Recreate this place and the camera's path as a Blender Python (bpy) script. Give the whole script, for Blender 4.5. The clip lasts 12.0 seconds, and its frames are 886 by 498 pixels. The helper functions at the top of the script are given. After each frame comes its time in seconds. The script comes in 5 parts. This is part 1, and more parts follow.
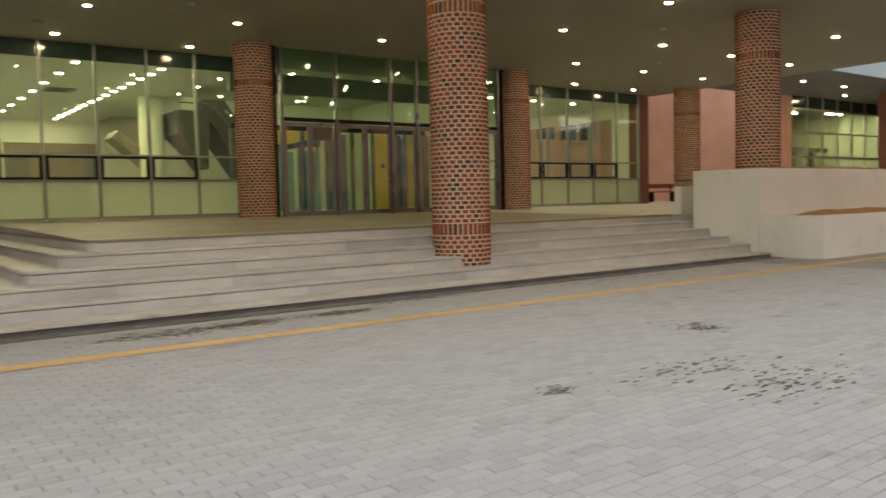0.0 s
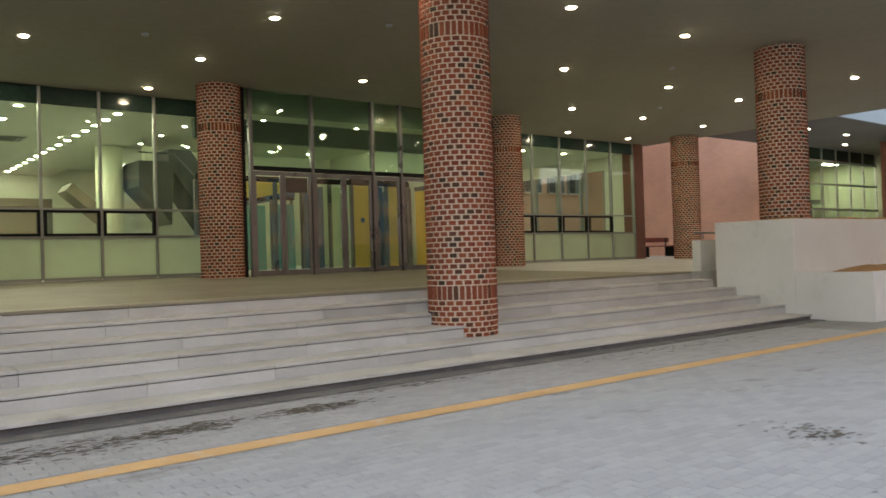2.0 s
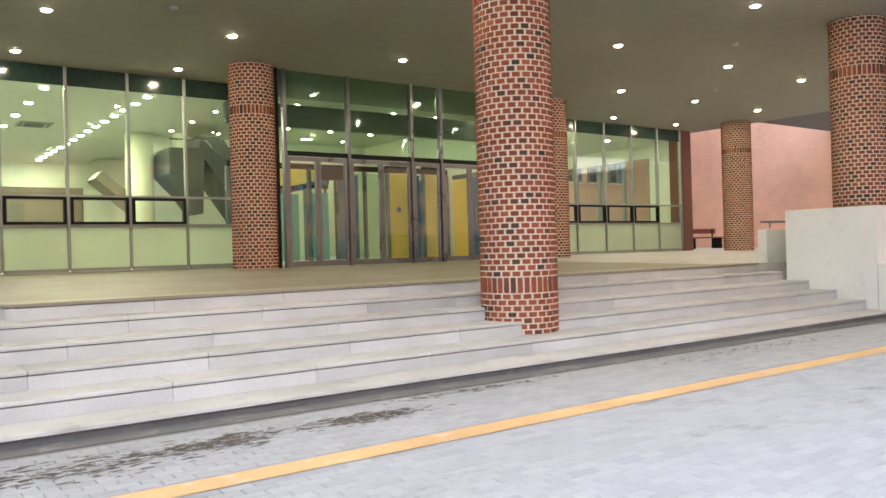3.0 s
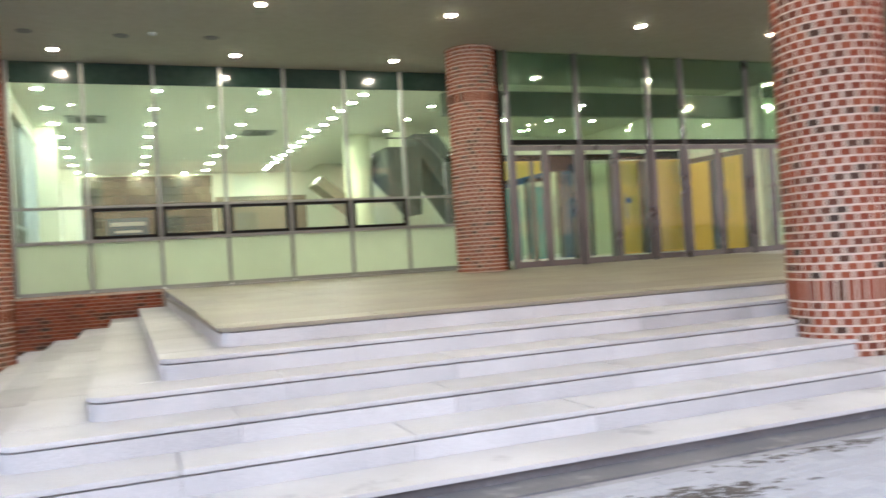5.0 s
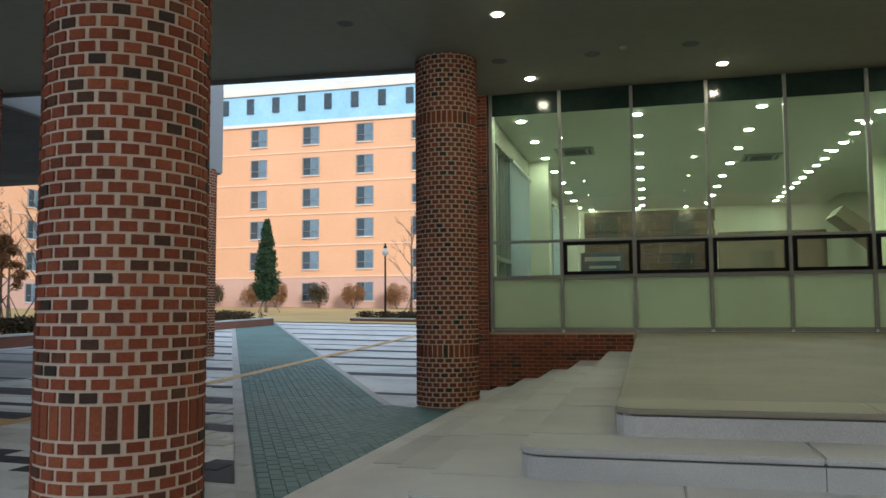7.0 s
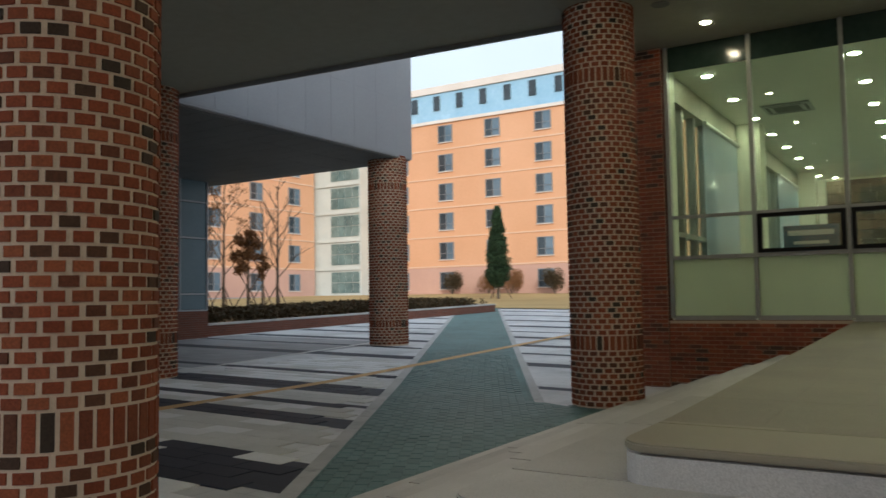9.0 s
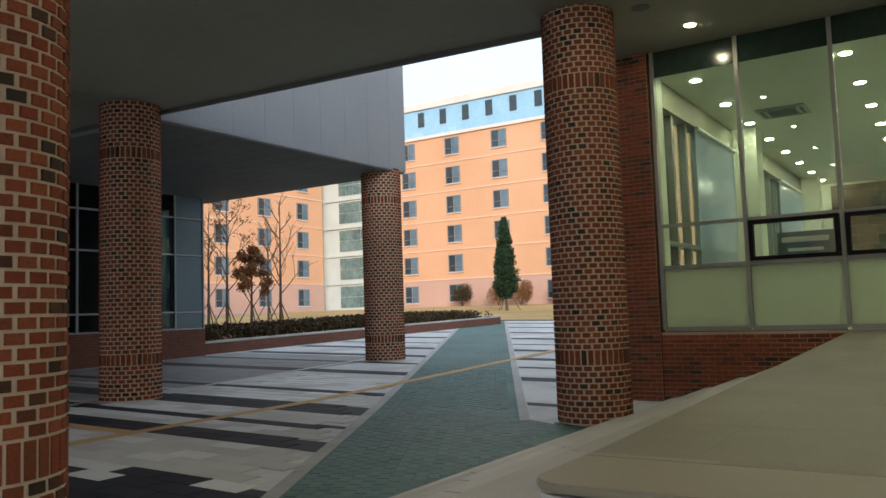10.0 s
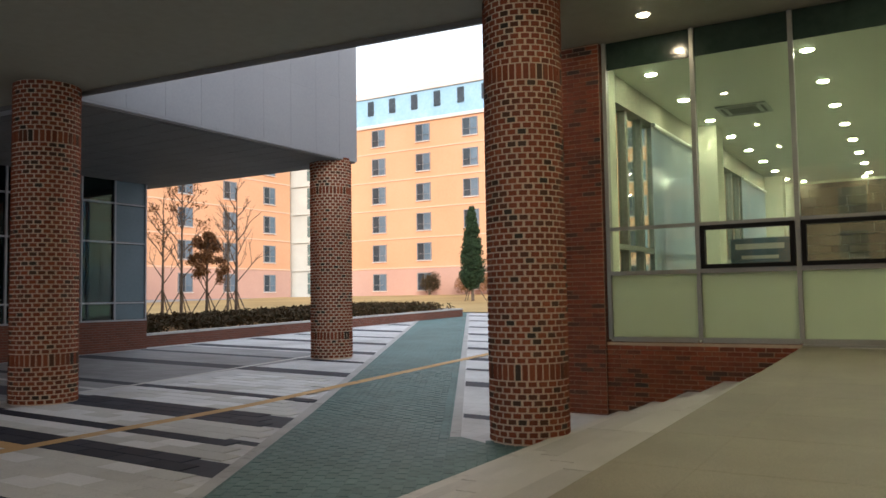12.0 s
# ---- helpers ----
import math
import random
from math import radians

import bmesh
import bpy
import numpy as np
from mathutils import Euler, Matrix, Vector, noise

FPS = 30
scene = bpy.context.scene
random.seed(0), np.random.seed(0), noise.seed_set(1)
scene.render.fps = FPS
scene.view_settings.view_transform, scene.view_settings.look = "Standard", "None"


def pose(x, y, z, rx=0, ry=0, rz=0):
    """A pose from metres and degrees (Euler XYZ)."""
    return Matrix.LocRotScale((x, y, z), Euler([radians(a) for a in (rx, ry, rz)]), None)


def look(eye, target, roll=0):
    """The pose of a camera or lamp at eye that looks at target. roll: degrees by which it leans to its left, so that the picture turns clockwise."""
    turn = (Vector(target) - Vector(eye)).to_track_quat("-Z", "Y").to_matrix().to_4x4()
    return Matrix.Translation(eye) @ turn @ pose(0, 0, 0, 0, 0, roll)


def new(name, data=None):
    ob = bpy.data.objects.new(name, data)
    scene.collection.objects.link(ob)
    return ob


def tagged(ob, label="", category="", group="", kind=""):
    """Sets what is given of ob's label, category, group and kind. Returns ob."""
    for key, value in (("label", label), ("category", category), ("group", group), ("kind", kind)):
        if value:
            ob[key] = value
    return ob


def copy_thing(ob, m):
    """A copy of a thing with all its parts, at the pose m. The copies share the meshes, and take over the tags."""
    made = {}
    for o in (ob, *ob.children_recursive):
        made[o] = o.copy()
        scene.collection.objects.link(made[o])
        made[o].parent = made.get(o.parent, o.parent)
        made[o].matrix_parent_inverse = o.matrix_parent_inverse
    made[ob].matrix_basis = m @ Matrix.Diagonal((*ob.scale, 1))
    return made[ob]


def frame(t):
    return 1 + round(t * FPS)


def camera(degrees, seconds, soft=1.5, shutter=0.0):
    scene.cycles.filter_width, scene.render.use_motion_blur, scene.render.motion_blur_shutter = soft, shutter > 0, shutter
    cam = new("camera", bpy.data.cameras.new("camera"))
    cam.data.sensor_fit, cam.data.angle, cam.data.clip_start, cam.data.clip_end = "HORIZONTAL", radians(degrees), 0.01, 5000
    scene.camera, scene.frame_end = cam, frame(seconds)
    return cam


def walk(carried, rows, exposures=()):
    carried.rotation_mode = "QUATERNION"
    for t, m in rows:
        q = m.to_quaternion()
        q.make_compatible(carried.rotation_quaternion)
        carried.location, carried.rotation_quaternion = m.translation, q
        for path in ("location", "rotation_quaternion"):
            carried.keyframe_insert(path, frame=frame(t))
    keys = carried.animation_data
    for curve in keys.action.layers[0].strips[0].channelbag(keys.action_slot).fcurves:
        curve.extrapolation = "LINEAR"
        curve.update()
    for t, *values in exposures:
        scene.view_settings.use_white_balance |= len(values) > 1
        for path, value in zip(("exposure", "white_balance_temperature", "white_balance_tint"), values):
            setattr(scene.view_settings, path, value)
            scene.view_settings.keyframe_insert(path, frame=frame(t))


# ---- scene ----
cam = camera(57.8, 12.0, shutter=0.4)
PATH = [
    (0, (0.205, 0.643, 1.34), (1.398, 2.245, 1.224), -1.4),
    (0.5, (0.479, 1.14, 1.318), (1.812, 2.627, 1.209), -2.5),
    (0.8, (0.694, 1.399, 1.36), (2.044, 2.872, 1.298), -1.4),
    (1, (0.839, 1.624, 1.393), (2.163, 3.122, 1.343), -1.3),
    (1.5, (1.115, 2.12, 1.385), (2.405, 3.648, 1.377), -1.6),
    (2, (1.345, 2.663, 1.381), (2.589, 4.229, 1.402), -1.8),
    (2.5, (1.577, 3.183, 1.335), (2.764, 4.793, 1.367), -0.9),
    (2.6, (1.619, 3.283, 1.345), (2.812, 4.888, 1.361), -1.0),
    (2.7, (1.652, 3.38, 1.331), (2.848, 4.983, 1.338), -1.3),
    (4.3, (2.148, 5.027, 1.41), (3.225, 6.711, 1.454), -2.1),
    (4.4, (2.165, 5.077, 1.405), (3.206, 6.784, 1.446), -2.2),
    (4.5, (2.17, 5.162, 1.412), (3.18, 6.887, 1.45), -2.0),
    (4.8, (2.26, 5.504, 1.439), (3.13, 7.304, 1.474), -2.5),
    (5, (2.246, 5.695, 1.425), (2.984, 7.554, 1.442), -3.5),
    (5.2, (2.28, 5.921, 1.458), (2.818, 7.847, 1.49), -3.1),
    (5.5, (2.381, 6.255, 1.487), (2.631, 8.239, 1.546), -0.7),
    (5.8, (2.521, 6.593, 1.49), (2.567, 8.589, 1.603), 0.5),
    (6, (2.616, 6.774, 1.515), (2.591, 8.77, 1.638), 0.7),
    (6.2, (2.747, 6.903, 1.526), (2.643, 8.898, 1.607), 0.5),
    (6.5, (2.904, 7.327, 1.501), (2.641, 9.306, 1.615), 0.7),
    (7, (3.155, 7.801, 1.502), (2.664, 9.734, 1.656), -0.4),
    (7.2, (3.26, 7.964, 1.501), (2.749, 9.893, 1.642), -0.5),
    (8.8, (4.079, 9.444, 1.497), (3.098, 11.182, 1.623), -1.1),
    (9, (4.109, 9.548, 1.507), (3.05, 11.24, 1.632), -0.9),
    (9.5, (4.192, 9.869, 1.515), (3.042, 11.501, 1.639), 0.2),
    (10, (4.334, 10.063, 1.54), (3.25, 11.736, 1.696), -1.9),
    (10.5, (4.432, 10.219, 1.511), (3.372, 11.913, 1.591), -1.9),
    (11, (4.427, 10.478, 1.551), (3.344, 12.159, 1.598), -2.2),
    (11.5, (4.398, 10.755, 1.714), (3.336, 12.445, 1.844), -1.5),
    (11.8, (4.429, 10.982, 1.793), (3.38, 12.681, 1.904), -1.8),
    (12, (4.388, 11.07, 1.802), (3.357, 12.779, 1.922), -0.9),
]
EXPOSURES = [(0.0, 0.82, 7150, 6), (0.5, 0.76, 7450, 7), (1.0, 0.85, 7000, 4), (1.5, 0.85, 6450, 5), (2.0, 0.9, 6050, 6), (2.5, 1.9, 5950, 7), (4.5, 1.95, 5400, 17), (5.0, 2.05, 5350, 14), (5.5, 1.15, 5400, 9), (6.0, 0.85, 5250, -1), (6.5, 0.4, 5200, -1), (7.0, 0.24, 5350, -1), (9.0, -0.03, 5800, 2), (9.5, 0.0, 5800, 3), (10.0, 0.2, 5800, 2), (10.5, 0.34, 5900, 7), (12.0, 0.5, 6100, 9)]
walk(cam, [(t, look(eye, target, roll)) for t, eye, target, roll in PATH], EXPOSURES)

# ---- daylight and the lamps' strength ----
world = bpy.data.worlds.new("overcast_sky")
scene.world = world
world.use_nodes = True
wn = world.node_tree.nodes
sky_node = wn.new("ShaderNodeTexSky")
sky_node.sky_type = "NISHITA"
sky_node.sun_disc = False
sky_node.sun_elevation = radians(15)
sky_node.sun_rotation = radians(143)
sky_node.air_density = 1.0
sky_node.dust_density = 8.0
wn["Background"].inputs["Strength"].default_value = 0.13
# a high bright cloud sheet over most of the clear sky
cloud_coord, cloud_noise, cloud_ramp, cloud_mix = wn.new("ShaderNodeTexCoord"), wn.new("ShaderNodeTexNoise"), wn.new("ShaderNodeValToRGB"), wn.new("ShaderNodeMix")
cloud_noise.inputs["Scale"].default_value = 1.6
cloud_noise.inputs["Detail"].default_value = 6.0
cloud_ramp.color_ramp.elements[0].position, cloud_ramp.color_ramp.elements[0].color = 0.25, (6.6, 6.95, 7.6, 1)
cloud_ramp.color_ramp.elements[1].position, cloud_ramp.color_ramp.elements[1].color = 0.75, (9.2, 9.4, 9.7, 1)
cloud_mix.data_type = "RGBA"
cloud_mix.inputs[0].default_value = 0.87
wl = world.node_tree.links
wl.new(cloud_coord.outputs["Generated"], cloud_noise.inputs["Vector"])
wl.new(cloud_noise.outputs["Fac"], cloud_ramp.inputs["Fac"])
wl.new(sky_node.outputs["Color"], cloud_mix.inputs[6])
wl.new(cloud_ramp.outputs["Color"], cloud_mix.inputs[7])
wl.new(cloud_mix.outputs[2], wn["Background"].inputs["Color"])
sun_data = bpy.data.lights.new("sun", "SUN")
sun_data.energy = 2.3
sun_data.angle = radians(10)
sun_data.color = (1.0, 0.9, 0.78)
sun = new("sun", sun_data)
sun.matrix_world = look((0, 0, 0), (-0.6, 0.8, -math.tan(radians(15))))
DOWNLIGHT = 205.0     # outdoor lamp lens
ROOMLIGHT = 118.0     # indoor lamp lens


# ---- geometry helpers ----
class Geo:
    """Collects vertices and faces of one mesh."""

    def __init__(self):
        self.v, self.f = [], []

    def quad(self, a, b, c, d):
        n = len(self.v)
        self.v += [tuple(a), tuple(b), tuple(c), tuple(d)]
        self.f.append((n, n + 1, n + 2, n + 3))
        return self

    def box(self, x0, y0, z0, x1, y1, z1, m=None):
        n = len(self.v)
        pts = [(x, y, z) for z in (z0, z1) for x, y in ((x0, y0), (x1, y0), (x1, y1), (x0, y1))]
        if m is not None:
            pts = [tuple(m @ Vector(p)) for p in pts]
        self.v += pts
        for q in ((3, 2, 1, 0), (4, 5, 6, 7), (0, 1, 5, 4), (1, 2, 6, 5), (2, 3, 7, 6), (3, 0, 4, 7)):
            self.f.append(tuple(n + i for i in q))
        return self

    def prism(self, poly, z0, z1):
        """An upright prism over a counter-clockwise outline; z may be numbers or functions of x, y."""
        lo = z0 if callable(z0) else (lambda x, y: z0)
        hi = z1 if callable(z1) else (lambda x, y: z1)
        n, k = len(self.v), len(poly)
        self.v += [(x, y, lo(x, y)) for x, y in poly] + [(x, y, hi(x, y)) for x, y in poly]
        self.f.append(tuple(n + i for i in reversed(range(k))))
        self.f.append(tuple(n + k + i for i in range(k)))
        for i in range(k):
            j = (i + 1) % k
            self.f.append((n + i, n + j, n + k + j, n + k + i))
        return self

    def lathe(self, cx, cy, prof, seg=24, cap=True):
        """A turned shape: prof is a list of (radius, z) from below to above."""
        n = len(self.v)
        for r, z in prof:
            for i in range(seg):
                a = 2 * math.pi * i / seg
                self.v.append((cx + r * math.cos(a), cy + r * math.sin(a), z))
        for j in range(len(prof) - 1):
            for i in range(seg):
                k = (i + 1) % seg
                self.f.append((n + j * seg + i, n + j * seg + k, n + (j + 1) * seg + k, n + (j + 1) * seg + i))
        if cap:
            self.f.append(tuple(n + i for i in reversed(range(seg))))
            self.f.append(tuple(n + (len(prof) - 1) * seg + i for i in range(seg)))
        return self

    def limb(self, pts, radii, seg=6):
        """A round bar along points, tapering."""
        n = len(self.v)
        for i, p in enumerate(pts):
            p = Vector(p)
            d = (Vector(pts[min(i + 1, len(pts) - 1)]) - Vector(pts[max(i - 1, 0)])).normalized()
            side = d.cross(Vector((0.31, 0.17, 0.93)))
            side = side.normalized() if side.length > 1e-4 else Vector((1, 0, 0))
            up = d.cross(side)
            for k in range(seg):
                a = 2 * math.pi * k / seg
                self.v.append(tuple(p + (side * math.cos(a) + up * math.sin(a)) * radii[i]))
        for j in range(len(pts) - 1):
            for k in range(seg):
                m = (k + 1) % seg
                self.f.append((n + j * seg + k, n + j * seg + m, n + (j + 1) * seg + m, n + (j + 1) * seg + k))
        self.f.append(tuple(n + k for k in reversed(range(seg))))
        self.f.append(tuple(n + (len(pts) - 1) * seg + k for k in range(seg)))
        return self

    def mesh(self, name, mat, bevel=0.0, smooth=False):
        me = bpy.data.meshes.new(name)
        me.from_pydata(self.v, [], self.f)
        if bevel:
            bm = bmesh.new()
            bm.from_mesh(me)
            bmesh.ops.remove_doubles(bm, verts=bm.verts, dist=1e-5)
            bmesh.ops.bevel(bm, geom=bm.edges[:], offset=bevel, segments=2, affect="EDGES", clamp_overlap=True)
            bm.to_mesh(me)
            bm.free()
        if smooth:
            me.polygons.foreach_set("use_smooth", [True] * len(me.polygons))
        if mat is not None:
            me.materials.append(mat)
        me.update()
        return me


def part(name, geo, mat, parent=None, label="", bevel=0.0, smooth=False):
    """One mesh object, under a thing or a part when a parent is given."""
    ob = new(name, geo.mesh(name, mat, bevel, smooth) if isinstance(geo, Geo) else geo)
    if parent is not None:
        ob.parent = parent
    if label:
        tagged(ob, label)
    return ob


def thing(name, label, category, group="", at=(0, 0, 0)):
    ob = new(name)
    ob.empty_display_size = 0.2
    ob.location = at
    return tagged(ob, label, category, group)


def piece(name, geo, mat, label, category, kind="structure", bevel=0.0, smooth=False, group=""):
    """One top-level mesh."""
    return tagged(part(name, geo, mat, None, "", bevel, smooth), label, category, group, kind)


# ---- materials ----
def shader(name):
    m = bpy.data.materials.new(name)
    m.use_nodes = True
    return m, m.node_tree.nodes, m.node_tree.links, m.node_tree.nodes["Principled BSDF"]


def coords(n, l, scale=(1, 1, 1)):
    g = n.new("ShaderNodeNewGeometry")
    mp = n.new("ShaderNodeMapping")
    mp.inputs["Scale"].default_value = scale
    l.new(g.outputs["Position"], mp.inputs["Vector"])
    return mp.outputs["Vector"]


def noise_tex(n, l, vec, scale, detail=4.0, rough=0.55):
    t = n.new("ShaderNodeTexNoise")
    t.inputs["Scale"].default_value = scale
    t.inputs["Detail"].default_value = detail
    t.inputs["Roughness"].default_value = rough
    l.new(vec, t.inputs["Vector"])
    return t.outputs["Fac"]


def ramp(n, l, fac, stops):
    r = n.new("ShaderNodeValToRGB")
    while len(r.color_ramp.elements) < len(stops):
        r.color_ramp.elements.new(0.5)
    for e, (p, c) in zip(r.color_ramp.elements, stops):
        e.position = p
        e.color = (*c, 1)
    l.new(fac, r.inputs["Fac"])
    return r.outputs["Color"]


def mix_col(n, l, fac, a, b, mode="MIX"):
    m = n.new("ShaderNodeMix")
    m.data_type, m.blend_type = "RGBA", mode
    for sock, val in ((m.inputs[0], fac), (m.inputs[6], a), (m.inputs[7], b)):
        if isinstance(val, (int, float)):
            sock.default_value = val
        elif isinstance(val, tuple):
            sock.default_value = (*val, 1)
        else:
            l.new(val, sock)
    return m.outputs[2]


def bump(n, l, height, bsdf, strength=0.3, dist=0.01):
    b = n.new("ShaderNodeBump")
    b.inputs["Strength"].default_value = strength
    b.inputs["Distance"].default_value = dist
    l.new(height, b.inputs["Height"])
    l.new(b.outputs["Normal"], bsdf.inputs["Normal"])


def plain(name, dark, light, rough=0.6, big=0.7, small=25.0, metal=0.0, bumps=0.15, stretch=(1, 1, 1), stain=None, spec=0.5):
    """A surface with broad and fine variation between two colours, and stains of a third."""
    m, n, l, b = shader(name)
    vec = coords(n, l, stretch)
    f1, f2 = noise_tex(n, l, vec, big, 5), noise_tex(n, l, vec, small, 3)
    both = n.new("ShaderNodeMath")
    both.operation = "MULTIPLY_ADD"
    l.new(f2, both.inputs[0])
    both.inputs[1].default_value = 0.45
    l.new(f1, both.inputs[2])
    col = ramp(n, l, both.outputs[0], [(0.5, dark), (0.95, light)])
    if stain:
        s = noise_tex(n, l, vec, big * 2.3, 7, 0.7)
        mask = ramp(n, l, s, [(0.56, (0, 0, 0)), (0.7, (1, 1, 1))])
        col = mix_col(n, l, mask, col, stain)
    l.new(col, b.inputs["Base Color"])
    rr = n.new("ShaderNodeMapRange")
    rr.inputs[3].default_value, rr.inputs[4].default_value = max(0.03, rough - 0.12), min(1, rough + 0.12)
    l.new(f1, rr.inputs[0])
    l.new(rr.outputs[0], b.inputs["Roughness"])
    b.inputs["Metallic"].default_value = metal
    b.inputs["Specular IOR Level"].default_value = spec
    if bumps:
        bump(n, l, f2, b, bumps, 0.01)
    return m


def pieces_mat(name, stops, rough=0.8, tint=0.25, small=60.0, bumps=0.3, spec=0.3):
    """Pieces that differ one by one: the colour is picked from stops by each piece's own number."""
    m, n, l, b = shader(name)
    g, o = n.new("ShaderNodeNewGeometry"), n.new("ShaderNodeObjectInfo")
    add = n.new("ShaderNodeMath")
    add.operation = "ADD"
    l.new(g.outputs["Random Per Island"], add.inputs[0])
    l.new(o.outputs["Random"], add.inputs[1])
    fr = n.new("ShaderNodeMath")
    fr.operation = "FRACT"
    l.new(add.outputs[0], fr.inputs[0])
    base = ramp(n, l, fr.outputs[0], stops)
    vec = coords(n, l)
    f1, f2 = noise_tex(n, l, vec, 1.3, 5), noise_tex(n, l, vec, small, 4)
    dirt = ramp(n, l, f2, [(0.3, (1 - tint,) * 3), (0.7, (1.0 + tint * 0.3,) * 3)])
    col = mix_col(n, l, 1.0, base, dirt, "MULTIPLY")
    wash = ramp(n, l, f1, [(0.35, (1 - tint * 0.6,) * 3), (0.65, (1, 1, 1))])
    col = mix_col(n, l, 1.0, col, wash, "MULTIPLY")
    l.new(col, b.inputs["Base Color"])
    b.inputs["Roughness"].default_value = rough
    b.inputs["Specular IOR Level"].default_value = spec
    bump(n, l, f2, b, bumps, 0.004)
    return m


def glow(name, colour, strength):
    m, n, l, b = shader(name)
    b.inputs["Base Color"].default_value = (*colour, 1)
    b.inputs["Emission Color"].default_value = (*colour, 1)
    b.inputs["Emission Strength"].default_value = strength
    return m


def glass(name, tint, ior=1.5, rough=0.0):
    """A pane: clear and tinted, with a mirror that grows at a slant."""
    m, n, l, b = shader(name)
    n.remove(b)
    tr, gl, mx, fr = n.new("ShaderNodeBsdfTransparent"), n.new("ShaderNodeBsdfGlossy"), n.new("ShaderNodeMixShader"), n.new("ShaderNodeLayerWeight")
    tr.inputs["Color"].default_value = (*tint, 1)
    gl.inputs["Roughness"].default_value = rough
    fr.inputs["Blend"].default_value = 0.5
    five, lift = n.new("ShaderNodeMath"), n.new("ShaderNodeMath")
    five.operation, lift.operation = "POWER", "MULTIPLY_ADD"
    five.inputs[1].default_value = 5.0
    base = ((ior - 1) / (ior + 1)) ** 2
    lift.inputs[1].default_value, lift.inputs[2].default_value = 1 - base, base
    l.new(fr.outputs["Facing"], five.inputs[0])
    l.new(five.outputs[0], lift.inputs[0])
    wob = noise_tex(n, l, coords(n, l), 0.8, 1)
    bp = n.new("ShaderNodeBump")
    bp.inputs["Strength"].default_value = 0.02
    bp.inputs["Distance"].default_value = 0.02
    l.new(wob, bp.inputs["Height"])
    l.new(bp.outputs["Normal"], gl.inputs["Normal"])
    l.new(lift.outputs[0], mx.inputs["Fac"])
    l.new(tr.outputs[0], mx.inputs[1])
    l.new(gl.outputs[0], mx.inputs[2])
    l.new(mx.outputs[0], n["Material Output"].inputs["Surface"])
    return m


def film(name, colour, through_light=0.6):
    """Frosted glass: dull, and light shines through it."""
    m, n, l, b = shader(name)
    df, tl, mx, gl, m2, fr = n.new("ShaderNodeBsdfDiffuse"), n.new("ShaderNodeBsdfTranslucent"), n.new("ShaderNodeMixShader"), n.new("ShaderNodeBsdfGlossy"), n.new("ShaderNodeMixShader"), n.new("ShaderNodeLayerWeight")
    col = ramp(n, l, noise_tex(n, l, coords(n, l), 0.7, 3), [(0.3, tuple(c * 0.9 for c in colour)), (0.7, colour)])
    l.new(col, df.inputs["Color"])
    l.new(col, tl.inputs["Color"])
    mx.inputs["Fac"].default_value = through_light
    gl.inputs["Roughness"].default_value = 0.12
    fr.inputs["Blend"].default_value = 0.12
    l.new(df.outputs[0], mx.inputs[1])
    l.new(tl.outputs[0], mx.inputs[2])
    l.new(fr.outputs["Facing"], m2.inputs["Fac"])
    l.new(mx.outputs[0], m2.inputs[1])
    l.new(gl.outputs[0], m2.inputs[2])
    l.new(m2.outputs[0], n["Material Output"].inputs["Surface"])
    return m


def brick_wall(name, c1, c2, mortar, scale=1.0, axis="x"):
    """Brickwork of surfaces that stay far off: 190 x 57 mm bricks."""
    m, n, l, b = shader(name)
    g = n.new("ShaderNodeNewGeometry")
    sep, com = n.new("ShaderNodeSeparateXYZ"), n.new("ShaderNodeCombineXYZ")
    l.new(g.outputs["Position"], sep.inputs[0])
    add = n.new("ShaderNodeMath")
    l.new(sep.outputs["X"], add.inputs[0])
    l.new(sep.outputs["Y"], add.inputs[1])
    l.new(add.outputs[0], com.inputs["X"])
    l.new(sep.outputs["Z"], com.inputs["Y"])
    t = n.new("ShaderNodeTexBrick")
    t.inputs["Scale"].default_value = scale
    for k, v in (("Brick Width", 0.2), ("Row Height", 0.067), ("Mortar Size", 0.005), ("Bias", -0.2)):
        t.inputs[k].default_value = v
    t.inputs["Color1"].default_value, t.inputs["Color2"].default_value, t.inputs["Mortar"].default_value = (*c1, 1), (*c2, 1), (*mortar, 1)
    l.new(com.outputs[0], t.inputs["Vector"])
    f = noise_tex(n, l, coords(n, l), 0.5, 6)
    wash = ramp(n, l, f, [(0.3, (0.8, 0.8, 0.8)), (0.7, (1.08, 1.06, 1.04))])
    l.new(mix_col(n, l, 1.0, t.outputs["Color"], wash, "MULTIPLY"), b.inputs["Base Color"])
    b.inputs["Roughness"].default_value = 0.85
    bump(n, l, t.outputs["Fac"], b, -0.4, 0.006)
    return m


M_BRICK = pieces_mat("red_brick", [(0.0, (0.32, 0.084, 0.038)), (0.3, (0.235, 0.06, 0.028)), (0.6, (0.36, 0.112, 0.05)), (0.8, (0.2, 0.06, 0.032)), (0.92, (0.11, 0.052, 0.03)), (1.0, (0.045, 0.038, 0.03))], 0.85, 0.35, 70)
M_MORTAR = plain("lime_mortar", (0.58, 0.475, 0.37), (0.73, 0.62, 0.49), 0.95, 2.0, 80, bumps=0.4)
M_BRICKWALL = brick_wall("brick_wall_face", (0.19, 0.06, 0.035), (0.13, 0.042, 0.026), (0.2, 0.16, 0.13))
M_SALMON = brick_wall("salmon_brick_face", (0.74, 0.42, 0.3), (0.69, 0.38, 0.26), (0.68, 0.46, 0.36))
